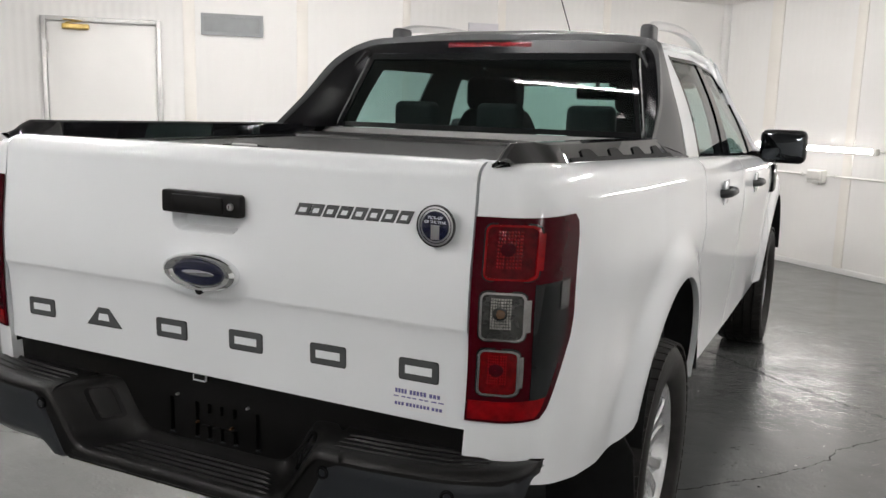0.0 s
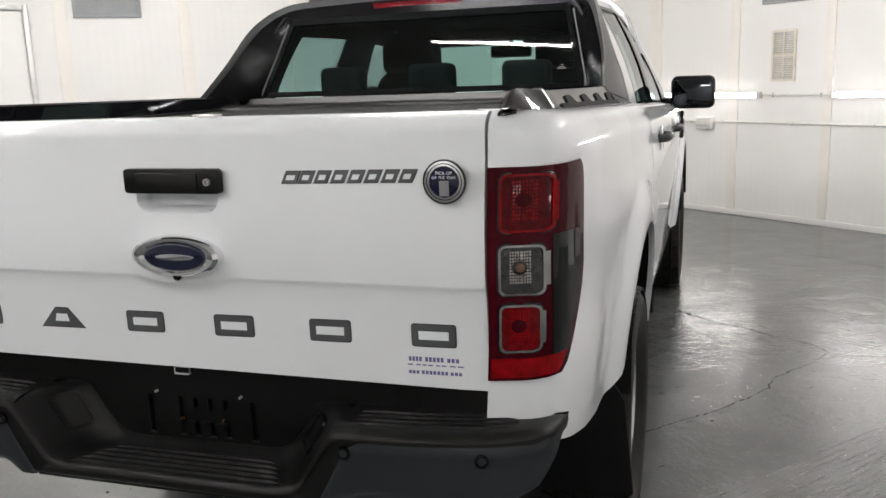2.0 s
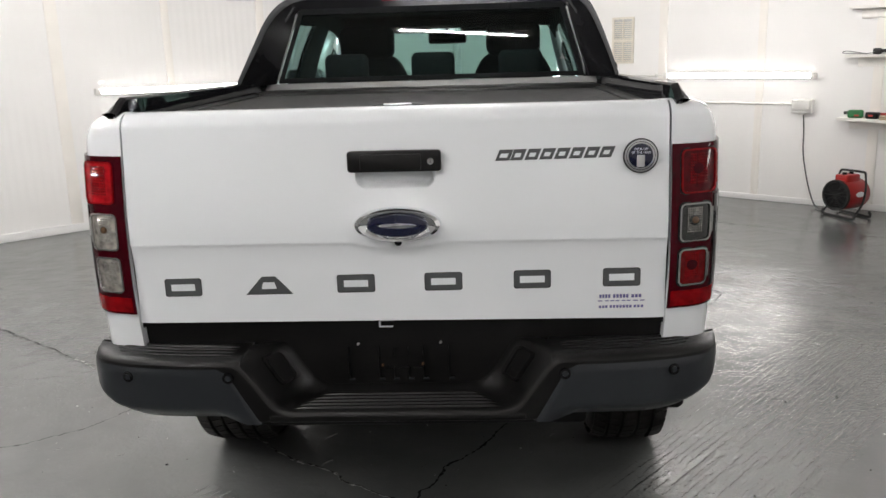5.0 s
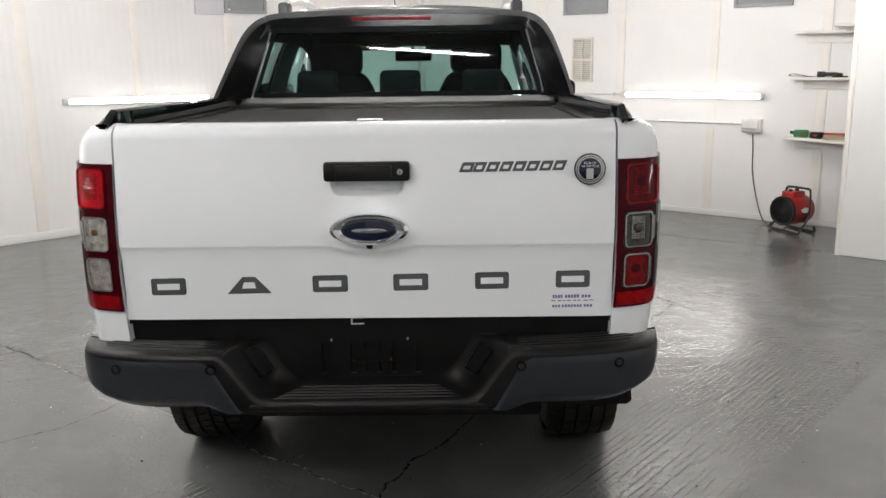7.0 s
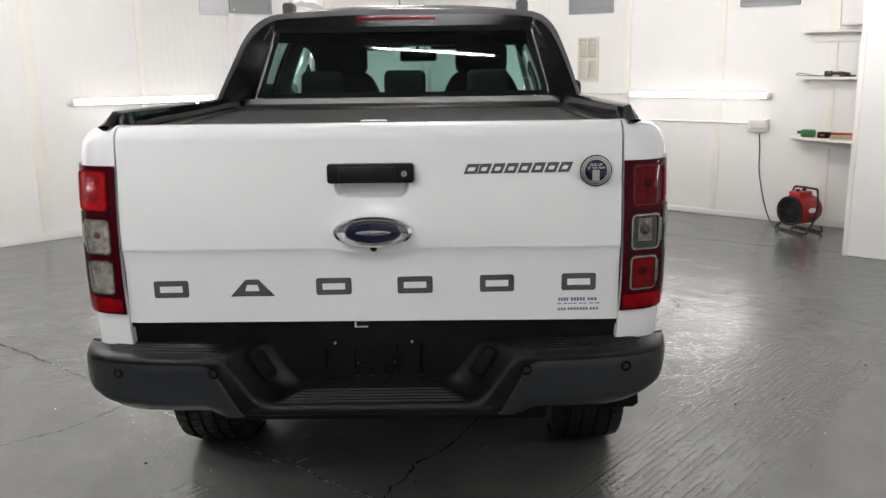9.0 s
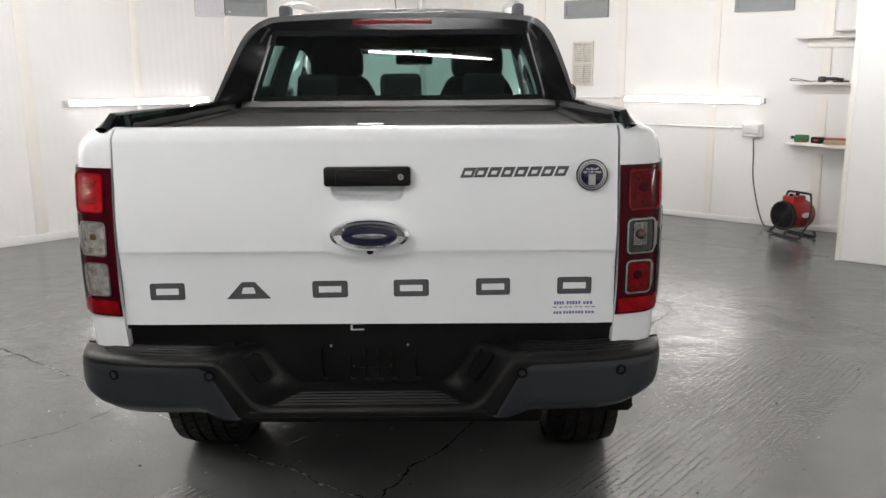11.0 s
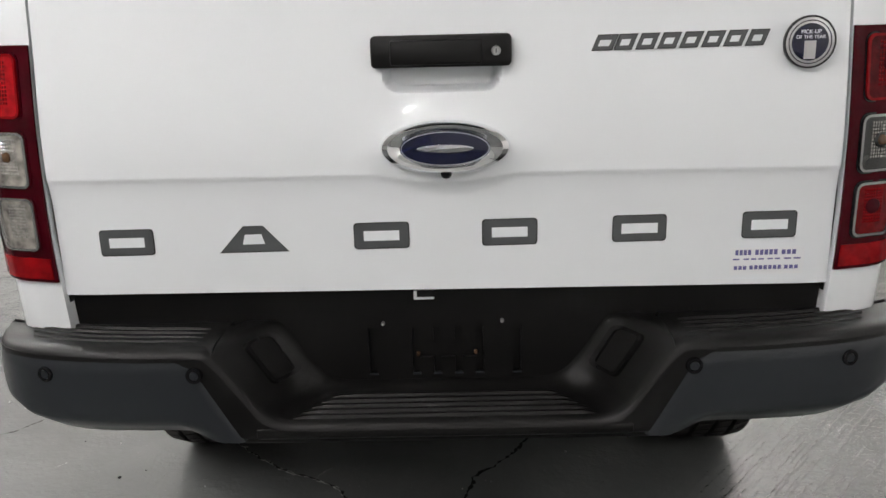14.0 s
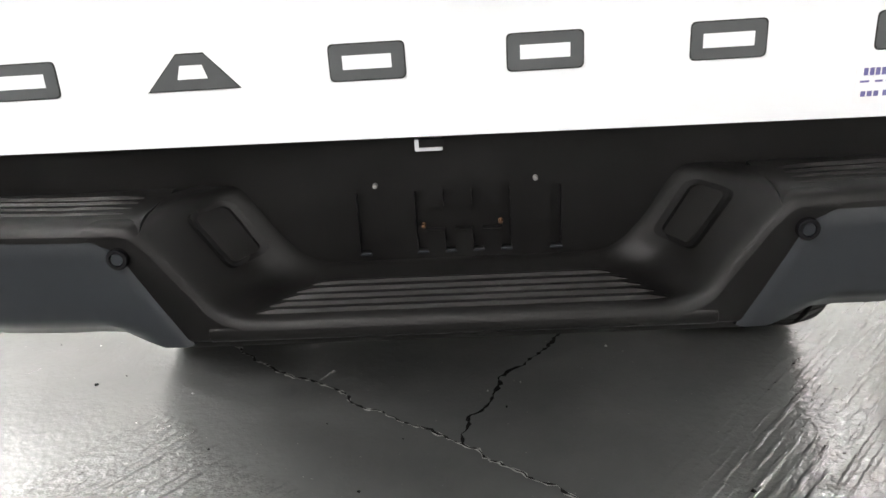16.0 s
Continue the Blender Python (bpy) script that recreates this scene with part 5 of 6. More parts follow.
        part("slant_frame", prism([(s * p, q) for p, q in out], -0.1065, 0.05, xz, 0.010, 3), M_BLACKPL, root, "black sloping bumper frame")
        def side_at(p, q, d):
            y = lerp(-0.104, 0.036, q)
            curl = smoothstep(-0.03, 0.036, y) ** 2
            x = lerp(lerp(0.376, 0.306, q) - 0.022 * curl, lerp(0.290, 0.240, q) - 0.03 * curl, p)
            return (s * (x - 0.80 * d), y - 0.25 * d, lerp(0.758, 0.636, p) + 0.5 * d)
        part("pocket_rim", ring(rounded(0.10, 0.72, 0.42, 0.84, 0.09, 4), rounded(0.145, 0.675, 0.470, 0.790, 0.06, 4), -0.003, 0.0065, side_at), M_RIMBLK, recess, "raised satin pocket rim")
        part("pocket", prism(rounded(0.135, 0.685, 0.460, 0.800, 0.06, 4), -0.002, 0.0022, side_at), M_BLACKPL, recess, "dark bumper pocket")
        part("pocket_floor", prism([(0.55, 0.49), (0.67, 0.51), (0.67, 0.77), (0.55, 0.78)], 0.002, 0.0052, side_at), M_BLACKPL, recess)
        # grey lower panel, wrapping round the corner
        rows = []
        cols = [0.0, 0.02, 0.05, 0.1, 0.16, 0.24, 0.34, 0.44, 0.54, 0.63, 0.70, 0.76, 0.82, 0.87, 0.91, 0.94, 0.965, 0.985, 1.0]
        for u in cols:
            col = []
            for k in range(13):
                t = k / 12
                z_top = 0.7405
                z_bot = interp(u, [(0, 0.598), (0.12, 0.598), (0.22, 0.610), (0.4, 0.607), (0.6, 0.605), (0.8, 0.604), (0.92, 0.613), (1.0, 0.636)])
                z = lerp(z_top, z_bot, t)
                inner = interp(z, [(0.600, 0.330), (0.66, 0.364), (0.722, 0.398), (0.734, 0.408), (0.7405, 0.424)])
                outer = interp(z, [(0.60, 0.69), (0.625, 0.727), (0.66, 0.757), (0.70, 0.779), (0.7405, 0.788)])
                a = lerp(inner, outer, u)
                tuck = 0.030 * smoothstep(0.7, 1.0, t) ** 2 * smoothstep(0.08, 0.3, u)
                bev = 0.006 * (1 - smoothstep(0.0, 0.02, u)) + 0.004 * (1 - smoothstep(0, 0.06, t))
                col.append((s * a, bump_y(a) - 0.004 + tuck + bev, z))
            last = col[-1]
            col.append((last[0] * 0.97, last[1] + 0.05, last[2] - 0.002))
            rows.append(col)
        pan = part("lower_panel", thick(grid(rows), 0.004), M_GREYPL, root, "dark grey painted lower panel", 45)
        for a, z in ((0.402, 0.7215), (0.66, 0.7175)):
            a_n = math.degrees(math.atan2(bump_y(a + 0.02) - bump_y(a - 0.02), 0.04))
            m = Matrix.Translation((s * a, bump_y(a) - 0.005, z - 0.002)) @ Matrix.Rotation(radians(90 + s * a_n), 4, "Z")
            sens = part("parking_sensor", moved(lathe([(0.0075, -0.001), (0.0085, -0.003), (0.0125, -0.003), (0.0135, -0.001), (0.0135, 0.006)], (0, 0, 0), 28), m), M_GLOSSBLK, pan, "round parking sensor ring")
            part("sensor_face", moved(lathe([(0.0001, -0.0025), (0.0070, -0.0025), (0.0078, 0.0), (0.0078, 0.006)], (0, 0, 0), 24), m), M_GREYPL, pan)
    part("step_valance", block(-0.34, 0.34, -0.095, 0.06, 0.588, 0.604, 0.004), M_BLACKPL, root)
    part("bumper_core", block(-0.62, 0.62, 0.06, 0.2, 0.60, 0.72), M_MATBLK, root)
    # wing inner blocks, so that the bumper is closed behind the panels
    for s in (1, -1):
        part("wing_core", block(*sorted((s * 0.42, s * 0.655)), -0.035, 0.3, 0.635, 0.72, 0.01), M_MATBLK, root)


build_bumper()


# -- wheels --
def tyre_bm():
    w = 0.122
    prof = [(0.235, -w * 0.78), (0.262, -w * 0.98), (0.30, -w * 1.06), (0.335, -w * 1.02), (0.358, -w * 0.88), (0.368, -w * 0.74)]
    for g in (-0.075, -0.027, 0.027, 0.075):
        prof += [(0.372, g - 0.006), (0.363, g - 0.004), (0.363, g + 0.004), (0.372, g + 0.006)]
    prof += [(0.368, w * 0.74), (0.358, w * 0.88), (0.335, w * 1.02), (0.30, w * 1.06), (0.262, w * 0.98), (0.235, w * 0.78)]
    return lathe(prof, (0, 0, 0), 72)


def tread_bm():
    """Shoulder and centre blocks of the tread."""
    bms = bmesh.new()
    for row, (x0, x1) in enumerate(((-0.124, -0.083), (-0.068, -0.035), (-0.019, 0.019), (0.035, 0.068), (0.083, 0.124))):
        for i in range(56):
            a0 = 2 * math.pi * (i + 0.5 * (row % 2)) / 56
            a1 = a0 + 2 * math.pi / 56 * 0.86
            sk = 0.25 * (2 * math.pi / 56) * (1 if row < 2 else -1)
            vs = []
            for r in (0.366, 0.3745):
                for x, a in ((x0, a0), (x1, a0 + sk), (x1, a1 + sk), (x0, a1)):
                    rr = r - (0.010 if abs(x) > 0.12 else 0.0)
                    vs.append(bms.verts.new((x, rr * math.cos(a), rr * math.sin(a))))
            for f in ((4, 5, 6, 7), (0, 1, 5, 4), (1, 2, 6, 5), (2, 3, 7, 6), (3, 0, 4, 7)):
                bms.faces.new([vs[k] for k in f])
    return bms


def rim_bm():
    """Alloy rim: lip, barrel and six forked spokes; outer side at +x."""
    barrel = lathe([(0.238, -0.10), (0.228, -0.09), (0.205, -0.05), (0.205, 0.05), (0.222, 0.082), (0.236, 0.094), (0.240, 0.092), (0.240, 0.08)], (0, 0, 0), 64)
    hub = lathe([(0.0001, 0.062), (0.034, 0.062), (0.040, 0.058), (0.058, 0.056), (0.066, 0.048), (0.066, 0.0)], (0, 0, 0), 36)
    out = [barrel, hub]
    for i in range(6):
        a = 2 * math.pi * i / 6
        for fork in (-1, 1):
            rows = []
            for k in range(9):
                t = k / 8
                r = lerp(0.040, 0.228, t)
                ang = a + fork * (0.30 * (1 - t) ** 2 + 0.235 * t ** 1.4 + 0.02)
                wd = lerp(0.017, 0.020, t)
                top = 0.060 + 0.026 * t ** 1.5 - 0.010 * smoothstep(0.85, 1.0, t)
                c, sn = math.cos(ang), math.sin(ang)
                tx, tz = -sn, c
                rows.append([(x, r * c + o * tx, r * sn + o * tz) for x, o in ((top - 0.045, -wd * 0.8), (top - 0.005, -wd), (top, -wd * 0.72), (top + 0.001, wd * 0.72), (top - 0.005, wd), (top - 0.045, wd * 0.8))])
            out.append(caps(grid(rows, closed=True)))
        bolt = lathe([(0.0001, 0.070), (0.008, 0.070), (0.010, 0.066), (0.010, 0.05)], (0, 0.052 * math.cos(a + 0.52), 0.052 * math.sin(a + 0.52)), 8)
        out.append(bolt)
    return merge(*out)


def mesh_of(bm, mat, smooth):
    me = bpy.data.meshes.new("wheel_mesh")
    bmesh.ops.recalc_face_normals(bm, faces=bm.faces[:])
    bm.to_mesh(me)
    bm.free()
    me.materials.append(mat)
    me.polygons.foreach_set("use_smooth", [True] * len(me.polygons))
    me.set_sharp_from_angle(angle=radians(smooth))
    return me


W_TYRE, W_TREAD, W_RIM = mesh_of(tyre_bm(), M_RUBBER, 40), mesh_of(tread_bm(), M_RUBBER, 20), mesh_of(rim_bm(), M_ALLOY, 35)
W_DISC = mesh_of(lathe([(0.0001, 0.01), (0.15, 0.01), (0.15, -0.02), (0.0001, -0.02)], (0, 0, 0), 40), M_MATBLK, 30)
W_CAP = mesh_of(lathe([(0.0001, 0.068), (0.026, 0.067), (0.032, 0.062), (0.033, 0.05)], (0, 0, 0), 30), M_CHROME, 30)
for s in (1, -1):
    for y in (AXLE_R, AXLE_F):
        hub = new("wheel")
        hub.parent = truck
        hub.matrix_basis = pose(s * WHEEL_X, y, WHEEL_R + 0.003, 20, 0, 0 if s > 0 else 180)
        for nm, me in (("tyre", W_TYRE), ("tread", W_TREAD), ("rim", W_RIM), ("brake_disc", W_DISC), ("hub_cap", W_CAP)):
            o = new(nm, me)
            o.parent = hub
    # mud flap behind the rear wheel
    part("mud_flap", prism([(s * 0.60, 0.60), (s * 0.61, 0.30), (s * 0.625, 0.285), (s * 0.845, 0.285), (s * 0.862, 0.30), (s * 0.838, 0.56), (s * 0.80, 0.62), (s * 0.62, 0.62)], 0.66, 0.675, xz, 0.004), M_MATBLK, truck, "black rubber mud flap")


# ---- fittings of the room ----
def wall_vent(m, x0, x1, z0, z1):
    v = thing("wall_vent", "grey painted metal louvre vent high on the wall", "vent", group="grey wall vents")
    v.matrix_basis = m @ pose((x0 + x1) / 2, 0, (z0 + z1) / 2)
    w, h = (x1 - x0) / 2, (z1 - z0) / 2
    part("frame", ring(rounded(-w, w, -h, h, 0.004, 2), rounded(-w + 0.03, w - 0.03, -h + 0.03, h - 0.03, 0.003, 2), -0.03, -0.001, xz), M_VENT, v)
    part("flap", moved(block(-w + 0.03, w - 0.03, -0.006, 0.0, -h + 0.03, h - 0.03, 0.002), Matrix.Translation((0, -0.012, 0)) @ Matrix.Rotation(radians(8), 4, "X")), M_VENT, v, "tilted grey flap")
    part("hood", block(-w + 0.02, w - 0.02, -0.04, -0.005, h - 0.034, h - 0.026, 0.002), M_VENT, v)
    return v


wall_vent(left_m, -5.35, -4.82, 1.985, 2.17)
wall_vent(left_m, -2.58, -2.11, 1.967, 2.137)
wall_vent(far_m, 1.94, 2.44, 1.934, 2.114)
wall_vent(far_m, 3.72, 4.24, 1.926, 2.10)

box_t = thing("access_panel", "plain white square access panel with screws", "panel")
box_t.matrix_basis = left_m @ pose(-2.74, 0, 2.08)
part("cover", block(-0.15, 0.15, -0.03, -0.001, -0.13, 0.14, 0.004), plain("pale_lilac_panel", (0.66, 0.645, 0.68), 0.5, vary=0.04), box_t)
for dx in (-0.12, 0.12):
    part("screw", block(dx - 0.006, dx + 0.006, -0.033, -0.029, -0.105, -0.093, 0.002), M_ALU, box_t)

# slatted grille
gr = thing("wall_grille", "cream plastic slatted ventilation grille", "grille")
gr.matrix_basis = far_m @ pose(2.165, 0, 1.48)
part("frame", ring(rounded(-0.12, 0.12, -0.225, 0.225, 0.006, 2), rounded(-0.10, 0.10, -0.205, 0.205, 0.004, 2), -0.018, -0.001, xz), M_GRILLE, gr)
part("centre_bar", block(-0.10, 0.10, -0.016, -0.001, -0.012, 0.012, 0.002), M_GRILLE, gr)
part("middle_bar", block(-0.006, 0.006, -0.017, -0.001, -0.205, 0.205, 0.002), M_GRILLE, gr)
part("backing", block(-0.10, 0.10, -0.003, -0.001, -0.205, 0.205), M_ALU, gr)
for i in range(20):
    z = -0.195 + 0.0195 * i
    if abs(z) > 0.014:
        part("slat", moved(block(-0.10, 0.10, -0.007, 0.007, -0.0016, 0.0016), Matrix.Translation((0, -0.01, z)) @ Matrix.Rotation(radians(35), 4, "X")), M_GRILLE, gr, smooth=0)


def junction_box(x, z):
    j = thing("junction_box", "white plastic electrical socket box on conduit", "socket box", group="socket boxes")
    j.matrix_basis = far_m @ pose(x, 0, z)
    part("housing", bevelled(block(-0.09, 0.09, -0.07, -0.001, -0.06, 0.06), 0.01, 3), M_WHITEPL, j)
    part("lid", bevelled(block(-0.075, 0.075, -0.09, -0.06, -0.03, 0.055), 0.012, 3), M_WHITEPL, j)
    part("gland", block(-0.03, 0.03, -0.05, -0.02, -0.075, -0.058, 0.004), M_WHITEPL, j)
    return j


junction_box(1.35, 0.874)
junction_box(3.96, 0.874)


def conduit(x0, x1, z, r=0.010):
    c = thing("conduit", "white plastic cable conduit clipped along the wall", "conduit", group="wall conduits")
    c.matrix_basis = far_m
    part("pipe", pipe([(x0, -0.014, z), (x1, -0.014, z)], r, 10), M_WHITEPL, c)
    n = max(2, int((x1 - x0) / 0.5))
    for i in range(n):
        x = lerp(x0 + 0.1, x1 - 0.1, i / (n - 1))
        part("clip", block(x - 0.008, x + 0.008, -0.027, -0.001, z - 0.016, z + 0.016, 0.003), M_WHITEPL, c)


conduit(0.1, 1.26, 0.882)
conduit(1.44, 3.87, 0.886)
conduit(1.97, 2.64, 1.137, 0.008)

# door with aluminium frame, closer and hinges
dr = thing("door_1", "closed white flush door in an aluminium frame", "door", kind="structure")
dr.matrix_basis = left_m
DX0, DX1, DZ = -6.63, -5.68, 2.08
part("leaf", block(DX0 + 0.05, DX1 - 0.05, -0.02, -0.001, 0.01, DZ - 0.05, 0.003), M_DOOR, dr, "white flush door leaf")
for x0, x1, z0, z1 in ((DX0, DX0 + 0.04, 0.0, DZ), (DX1 - 0.04, DX1, 0.0, DZ), (DX0 + 0.04, DX1 - 0.04, DZ - 0.04, DZ)):
    part("frame", block(x0, x1, -0.035, -0.001, z0, z1, 0.003), M_ALU, dr, "scuffed aluminium frame")
for z in (0.25, 1.05, 1.82):
    part("hinge", pipe([(DX0 + 0.045, -0.03, z - 0.045), (DX0 + 0.045, -0.03, z + 0.045)], 0.008, 8), M_ALU, dr)
part("door_closer", bevelled(block(DX0 + 0.17, DX0 + 0.38, -0.075, -0.02, 1.975, 2.02), 0.01, 3), M_BRASS, dr, "brass door closer")
part("closer_arm", pipe([(DX0 + 0.2, -0.06, 2.025), (DX0 + 0.33, -0.1, 2.04), (DX0 + 0.18, -0.04, 2.055)], 0.008, 6), M_BRASS, dr)

# white partition with a dented sheet face
pm = far_m @ pose(5.02, -1.13, 0)
pt = finish("partition", block(0, 0.95, 0, 0.28, 0, CEIL_Z, 0.006), M_WALL2, smooth=0)
pt.matrix_basis = pm
tagged(pt, "white sheet-clad partition with dented edge", "partition", kind="structure")
eg = finish("edge_trim", block(-0.006, 0.03, -0.006, 0.0, 0, CEIL_Z, 0.002), M_STRIP)
eg.parent = pt


# corner shelves
def shelf(x0, x1, z, d0, d1, label):
    s = thing("wall_shelf", label, "shelf", group="white wall shelves")
    s.matrix_basis = far_m @ pose(x0, 0, z)
    w = x1 - x0
    out = [(0, -0.001), (w, -0.001), (w, -d1), (0, -d0)]
    part("board", prism(out, -0.022, 0.0, xy, 0.002), M_SHELF, s)
    part("cleat", block(0.08, w, -0.02, -0.001, -0.10, -0.022, 0.002), M_SHELF, s)
    return s


shelf(4.30, 5.9, 1.70, 0.10, 0.16, "empty white wall shelf with cleat")
shelf(4.30, 5.9, 1.31, 0.12, 0.22, "white wall shelf holding a dark tool")
shelf(4.27, 5.9, 0.79, 0.12, 0.75, "white wall shelf strewn with tools")
shelf(4.62, 5.9, 1.755, 0.14, 0.2, "short white wall shelf")

dt = thing("air_gun", "dark air tool lying on the shelf with a thin looped cable", "tool")
dt.matrix_basis = far_m @ pose(4.55, -0.08, 1.31)
part("barrel", pipe([(-0.02, 0, 0.028), (0.10, 0.0, 0.03), (0.16, 0, 0.02)], 0.014, 8), M_BLACKMET, dt)
part("grip", bevelled(block(-0.045, 0.02, -0.02, 0.02, 0.0, 0.05), 0.01, 2), M_BLACKMET, dt)
part("bracket", bevelled(block(0.08, 0.20, -0.03, 0.03, 0.0, 0.014), 0.004, 2), M_RUST, dt)
part("cable", pipe(smooth_path([(-0.04, 0.0, 0.012), (-0.10, -0.02, 0.008), (-0.18, 0.0, 0.02), (-0.25, -0.02, 0.03), (-0.27, -0.03, 0.015), (-0.2, -0.035, 0.012), (-0.08, -0.03, 0.006)], 5), 0.0035, 6), M_CABLE, dt)


def shelf_item(name, label, cat, x, y, turn, build):
    t = thing(name, label, cat)
    t.matrix_basis = far_m @ pose(x, y, 0.79, 0, 0, turn)
    build(t)
    return t


def green_drill(t):
    part("body", bevelled(block(-0.07, 0.05, -0.03, 0.03, 0.0, 0.065), 0.014, 3), M_TOOLGREEN, t)
    part("chuck", pipe([(-0.07, 0, 0.04), (-0.10, 0, 0.04)], 0.014, 10), M_BLACKMET, t)
    part("trim", block(-0.02, 0.02, -0.033, 0.033, 0.012, 0.028, 0.004), M_TOOLRED, t)


def red_level(t):
    part("body", bevelled(block(-0.18, 0.18, -0.015, 0.015, 0.0, 0.045), 0.004, 2), M_TOOLRED, t)
    part("vial", block(-0.03, 0.03, -0.017, 0.017, 0.012, 0.032, 0.003), M_TOOLGREEN, t)


def black_pack(t):
    part("case", bevelled(block(-0.05, 0.05, -0.035, 0.035, 0.0, 0.055), 0.012, 3), M_BLACKPL, t)
    part("latch", block(-0.02, 0.02, -0.04, -0.03, 0.02, 0.035, 0.003), M_TOOLRED, t)


def carton(t):
    part("box", block(-0.10, 0.10, -0.06, 0.06, 0.0, 0.03, 0.003), M_CARD, t)
    part("flap", block(-0.10, 0.10, -0.075, -0.06, 0.026, 0.03, 0.001), M_CARD, t)


shelf_item("drill", "small green power drill with a black chuck", "drill", 4.42, -0.08, 10, green_drill)
shelf_item("spirit_level", "red tool case lying along the shelf", "tool", 4.68, -0.05, 4, red_level)
shelf_item("battery_pack", "black battery pack with red latch", "battery pack", 4.56, -0.14, -15, black_pack)
shelf_item("carton", "flat brown cardboard carton", "box", 4.72, -0.17, 12, carton)
shelf_item("battery_pack", "small black plastic battery pack", "battery pack", 4.86, -0.12, 20, black_pack)

# red fan heater on a tubular stand
ht = thing("fan_heater", "red drum fan heater with black grille on a tubular stand", "fan heater", HEATER_AT, HEATER_TURN)
R, Lh, Zc = 0.125, 0.14, 0.19
drum = moved(lathe([(R - 0.012, -Lh + 0.004), (R - 0.002, -Lh), (R, -Lh + 0.008), (R, Lh - 0.03), (R - 0.01, Lh - 0.006), (R - 0.03, Lh), (0.0001, Lh)], (0, 0, 0), 40), Matrix.Translation((0, 0, Zc)))
dr2 = part("drum", drum, M_HEATRED, ht, "red enamelled drum")
for i in range(7):
    part("grille_ring", moved(pipe([(-Lh + 0.002, (0.015 + 0.0175 * i) * math.cos(a * math.pi / 14), (0.015 + 0.0175 * i) * math.sin(a * math.pi / 14)) for a in range(28)], 0.0025, 5, closed=True), Matrix.Translation((0, 0, Zc))), M_BLACKMET, dr2)
for i in range(6):
    a = math.pi * i / 6
    part("grille_spoke", moved(pipe([(-Lh + 0.003, -0.125 * math.cos(a), -0.125 * math.sin(a)), (-Lh + 0.003, 0.125 * math.cos(a), 0.125 * math.sin(a))], 0.003, 5), Matrix.Translation((0, 0, Zc))), M_BLACKMET, dr2)
part("grille_rim", moved(lathe([(R - 0.016, -Lh + 0.012), (R - 0.012, -Lh - 0.004), (R + 0.001, -Lh - 0.006), (R + 0.003, -Lh + 0.004), (R + 0.003, -Lh + 0.020)], (0, 0, 0), 40), Matrix.Translation((0, 0, Zc))), M_BLACKMET, dr2, "black grille rim")
part("grille_backing", moved(lathe([(0.0001, -Lh + 0.012), (R - 0.012, -Lh + 0.012)], (0, 0, 0), 30), Matrix.Translation((0, 0, Zc))), M_MATBLK, dr2)
part("control_box", bevelled(block(-0.09, 0.07, -0.06, 0.06, Zc + 0.10, Zc + 0.165), 0.012, 3), M_HEATRED, ht, "red control box")
for x in (-0.05, 0.03):
    part("knob", moved(lathe([(0.0001, 0.02), (0.016, 0.02), (0.018, 0.0), (0.0001, 0.0)], (0, 0, 0), 18), Matrix.Translation((x, 0.0, Zc + 0.163)) @ Matrix.Rotation(radians(-90), 4, "Y")), M_BLACKPL, ht)
part("logo_patch", prism(ellipse(0.0, Zc + 0.01, 0.05, 0.022, 20), -R - 0.003, -R + 0.006, xz), M_FILM, ht, "pale plain oval patch")
for s in (-1, 1):
    part("foot", pipe(smooth_path([(s * 0.09, -0.15, 0.05), (s * 0.10 - 0.03, -0.17, 0.014), (s * 0.10, 0.0, 0.012), (s * 0.10 + 0.03, 0.17, 0.014), (s * 0.09, 0.15, 0.05)], 6), 0.011, 8), M_BLACKMET, ht)
for s in (-1, 1):
    part("stand_leg", pipe(smooth_path([(-0.09, s * 0.15, 0.03), (0.0, s * 0.148, 0.12), (0.03, s * 0.146, Zc + 0.05), (0.05, s * 0.12, Zc + 0.175)], 6), 0.009, 8), M_BLACKMET, ht)
part("carry_bar", pipe(smooth_path([(0.05, -0.12, Zc + 0.175), (0.052, -0.09, Zc + 0.186), (0.052, 0.09, Zc + 0.186), (0.05, 0.12, Zc + 0.175)], 6), 0.010, 8), M_BLACKMET, ht)

# supply cable from the socket box to the heater
cb = thing("power_cable", "black rubber supply cable hanging from the socket box", "cable")
cb.matrix_basis = far_m
part("cord", pipe(smooth_path([(3.97, -0.035, 0.81), (3.985, -0.04, 0.65), (3.995, -0.05, 0.47), (4.03, -0.06, 0.30), (4.08, -0.08, 0.14), (4.14, -0.12, 0.03), (4.20, -0.2, 0.012), (4.26, -0.3, 0.012)], 8), 0.006, 8), M_CABLE, cb)

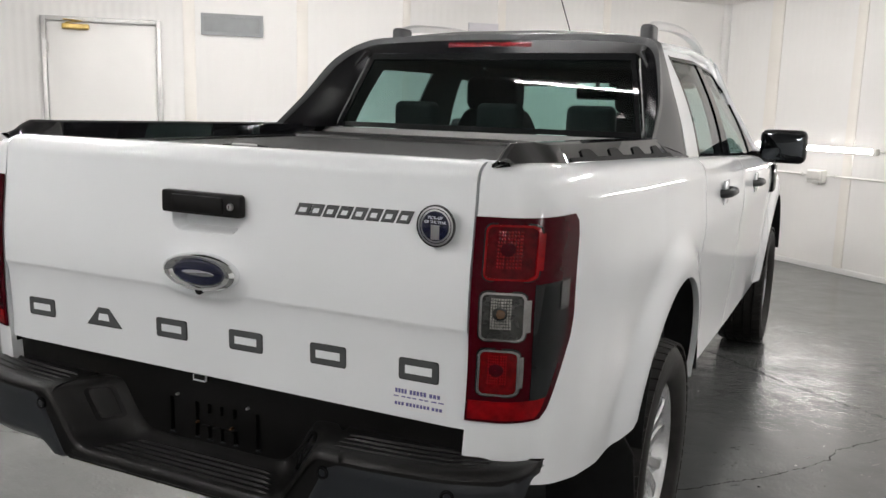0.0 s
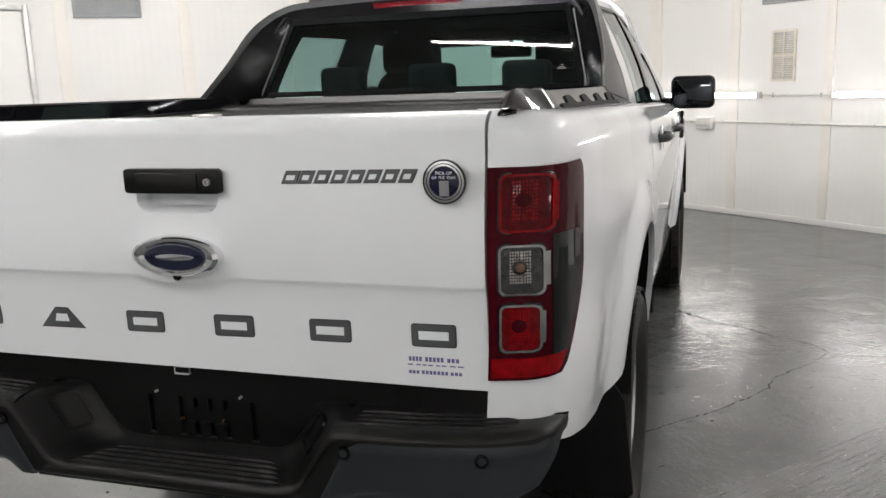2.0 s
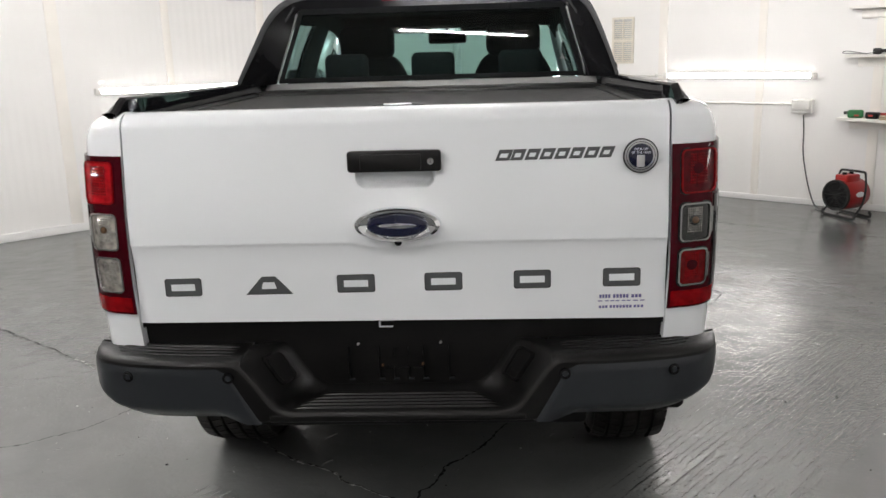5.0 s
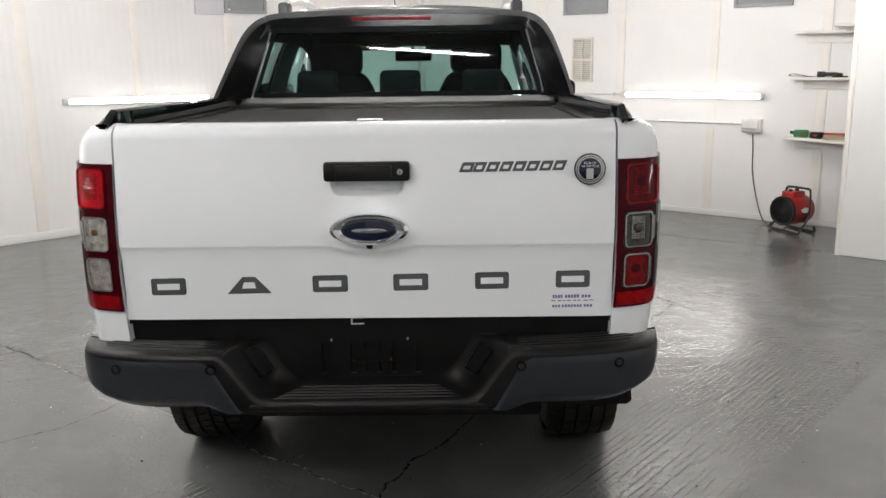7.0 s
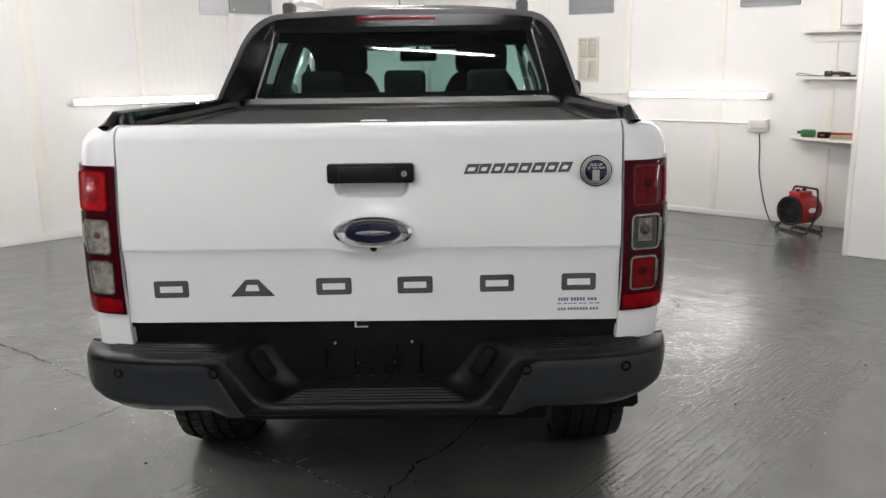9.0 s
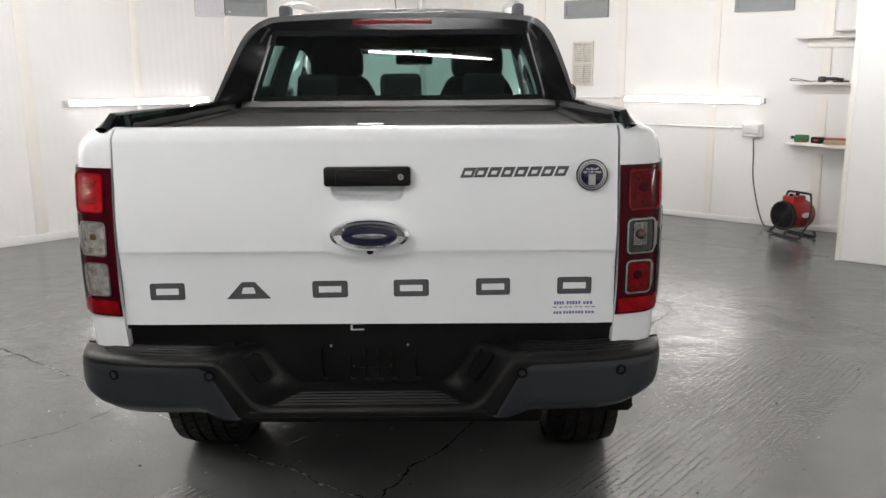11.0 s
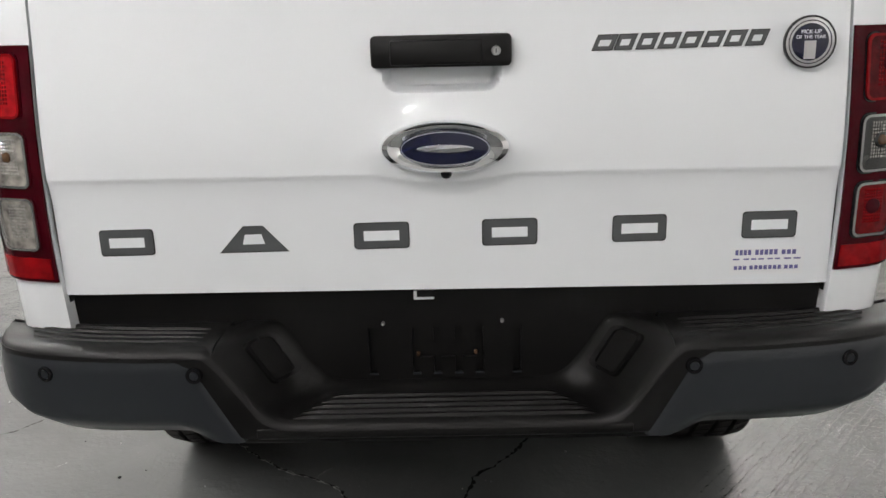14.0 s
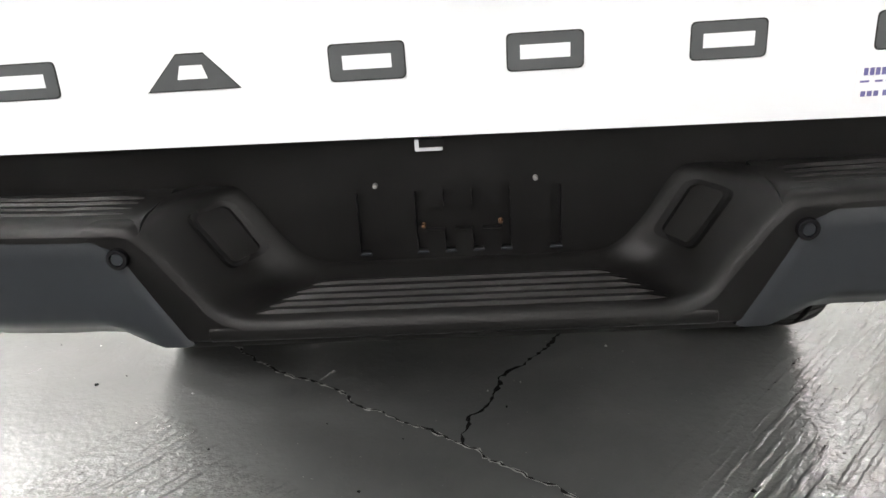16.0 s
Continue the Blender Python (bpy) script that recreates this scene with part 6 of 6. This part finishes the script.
# ---- cracks in the floor paint ----
def crack(points, width, pale=0.0, seed=1):
    rng = random.Random(seed)
    pts = []
    for a, b in zip(points, points[1:]):
        a, b = Vector((*a, 0)), Vector((*b, 0))
        n = max(2, int((b - a).length / 0.009))
        side = (b - a).normalized().cross(Vector((0, 0, 1)))
        sway = 0.0
        for i in range(n):
            sway = sway * 0.8 + rng.uniform(-0.005, 0.005)
            pts.append(lerp(a, b, i / n) + side * (sway * min(1, 4 * min(i, n - i) / n) + rng.uniform(-0.0015, 0.0015)))
    pts.append(Vector((*points[-1], 0)))

    def ribbon(wd, z):
        rows = []
        for i, p in enumerate(pts):
            d = (pts[min(i + 1, len(pts) - 1)] - pts[max(i - 1, 0)]).normalized()
            sd = d.cross(Vector((0, 0, 1)))
            k = wd * (0.12 + 1.1 * rng.random() ** 1.6)
            rows.append([(p.x - sd.x * k, p.y - sd.y * k, z), (p.x + sd.x * k, p.y + sd.y * k, z)])
        return grid(rows)
    if pale:
        part("chipped_edge", ribbon(pale, 0.0012), M_CRACKEDGE, floor_ob, smooth=0)
    part("crack", ribbon(width, 0.0024), M_CRACK, floor_ob, "thin dark crack in the floor", smooth=0)


crack([(-2.9, 2.6), (-2.28, 2.18), (-1.9, 1.91)], 0.006, 0.0, 2)
crack([(-1.9, 1.91), (-1.5, 1.6), (-1.1, 1.3), (-0.72, 1.03)], 0.003, 0.006, 12)
crack([(-0.72, 1.03), (-0.53, 0.85), (-0.40, 0.78), (-0.31, 0.69), (-0.17, 0.60), (-0.04, 0.515), (0.06, 0.43), (0.19, 0.33), (0.9, -0.2), (1.6, -0.8)], 0.0035, 0.0055, 13)
crack([(-0.04, 0.515), (-0.03, 0.62), (0.02, 0.68), (0.04, 0.79), (0.14, 0.90), (0.21, 1.02), (0.30, 1.23), (0.42, 1.6)], 0.0065, 0.0, 3)
crack([(-2.0, 0.8), (-1.62, 0.96), (-1.45, 1.09), (-1.29, 1.38), (-1.1, 1.6)], 0.0035, 0.0, 4)
crack([(0.6, 1.66), (0.79, 1.77), (1.04, 2.04), (1.21, 2.28), (1.27, 2.37), (1.285, 2.50), (1.38, 2.64), (1.48, 2.77), (1.56, 2.94)], 0.0045, 0.0, 5)
crack([(0.3, 3.95), (0.55, 3.77), (1.05, 3.35), (1.5, 3.05), (1.56, 2.95)], 0.005, 0.0, 6)
crack([(1.56, 2.95), (1.9, 2.75), (2.3, 2.5)], 0.0012, 0.0, 7)
crack([(1.5, 5.4), (2.3, 4.8), (3.3, 4.2)], 0.004, 0.0, 8)


# ---- grit lying on the floor ----
def grit(mat, count, seed, label):
    """Small irregular crumbs scattered over the bare floor behind and beside the truck."""
    rng = random.Random(seed)
    bm = bmesh.new()
    for _ in range(count):
        x, y = rng.uniform(-2.6, 3.2), rng.uniform(-0.1, 3.4)
        r = 0.0022 + 0.0035 * rng.random() ** 3
        turn = rng.uniform(0, 6.28)
        ring_pts = [(x + r * rng.uniform(0.5, 1.5) * math.cos(turn + k * 1.257), y + r * rng.uniform(0.5, 1.5) * math.sin(turn + k * 1.257)) for k in range(5)]
        low = [bm.verts.new((p, q, 0.0002)) for p, q in ring_pts]
        high = [bm.verts.new((lerp(p, x, 0.4), lerp(q, y, 0.4), r * rng.uniform(0.5, 1.0))) for p, q in ring_pts]
        bm.faces.new(high)
        for k in range(5):
            bm.faces.new((low[k], low[(k + 1) % 5], high[(k + 1) % 5], high[k]))
    tagged(finish("floor_grit", bm, mat, smooth=0), label, "grit", kind="stuff")


grit(M_CRACK, 130, 21, "dark crumbs of grit scattered on the floor")
grit(M_CRACKEDGE, 110, 22, "pale crumbs of plaster scattered on the floor")
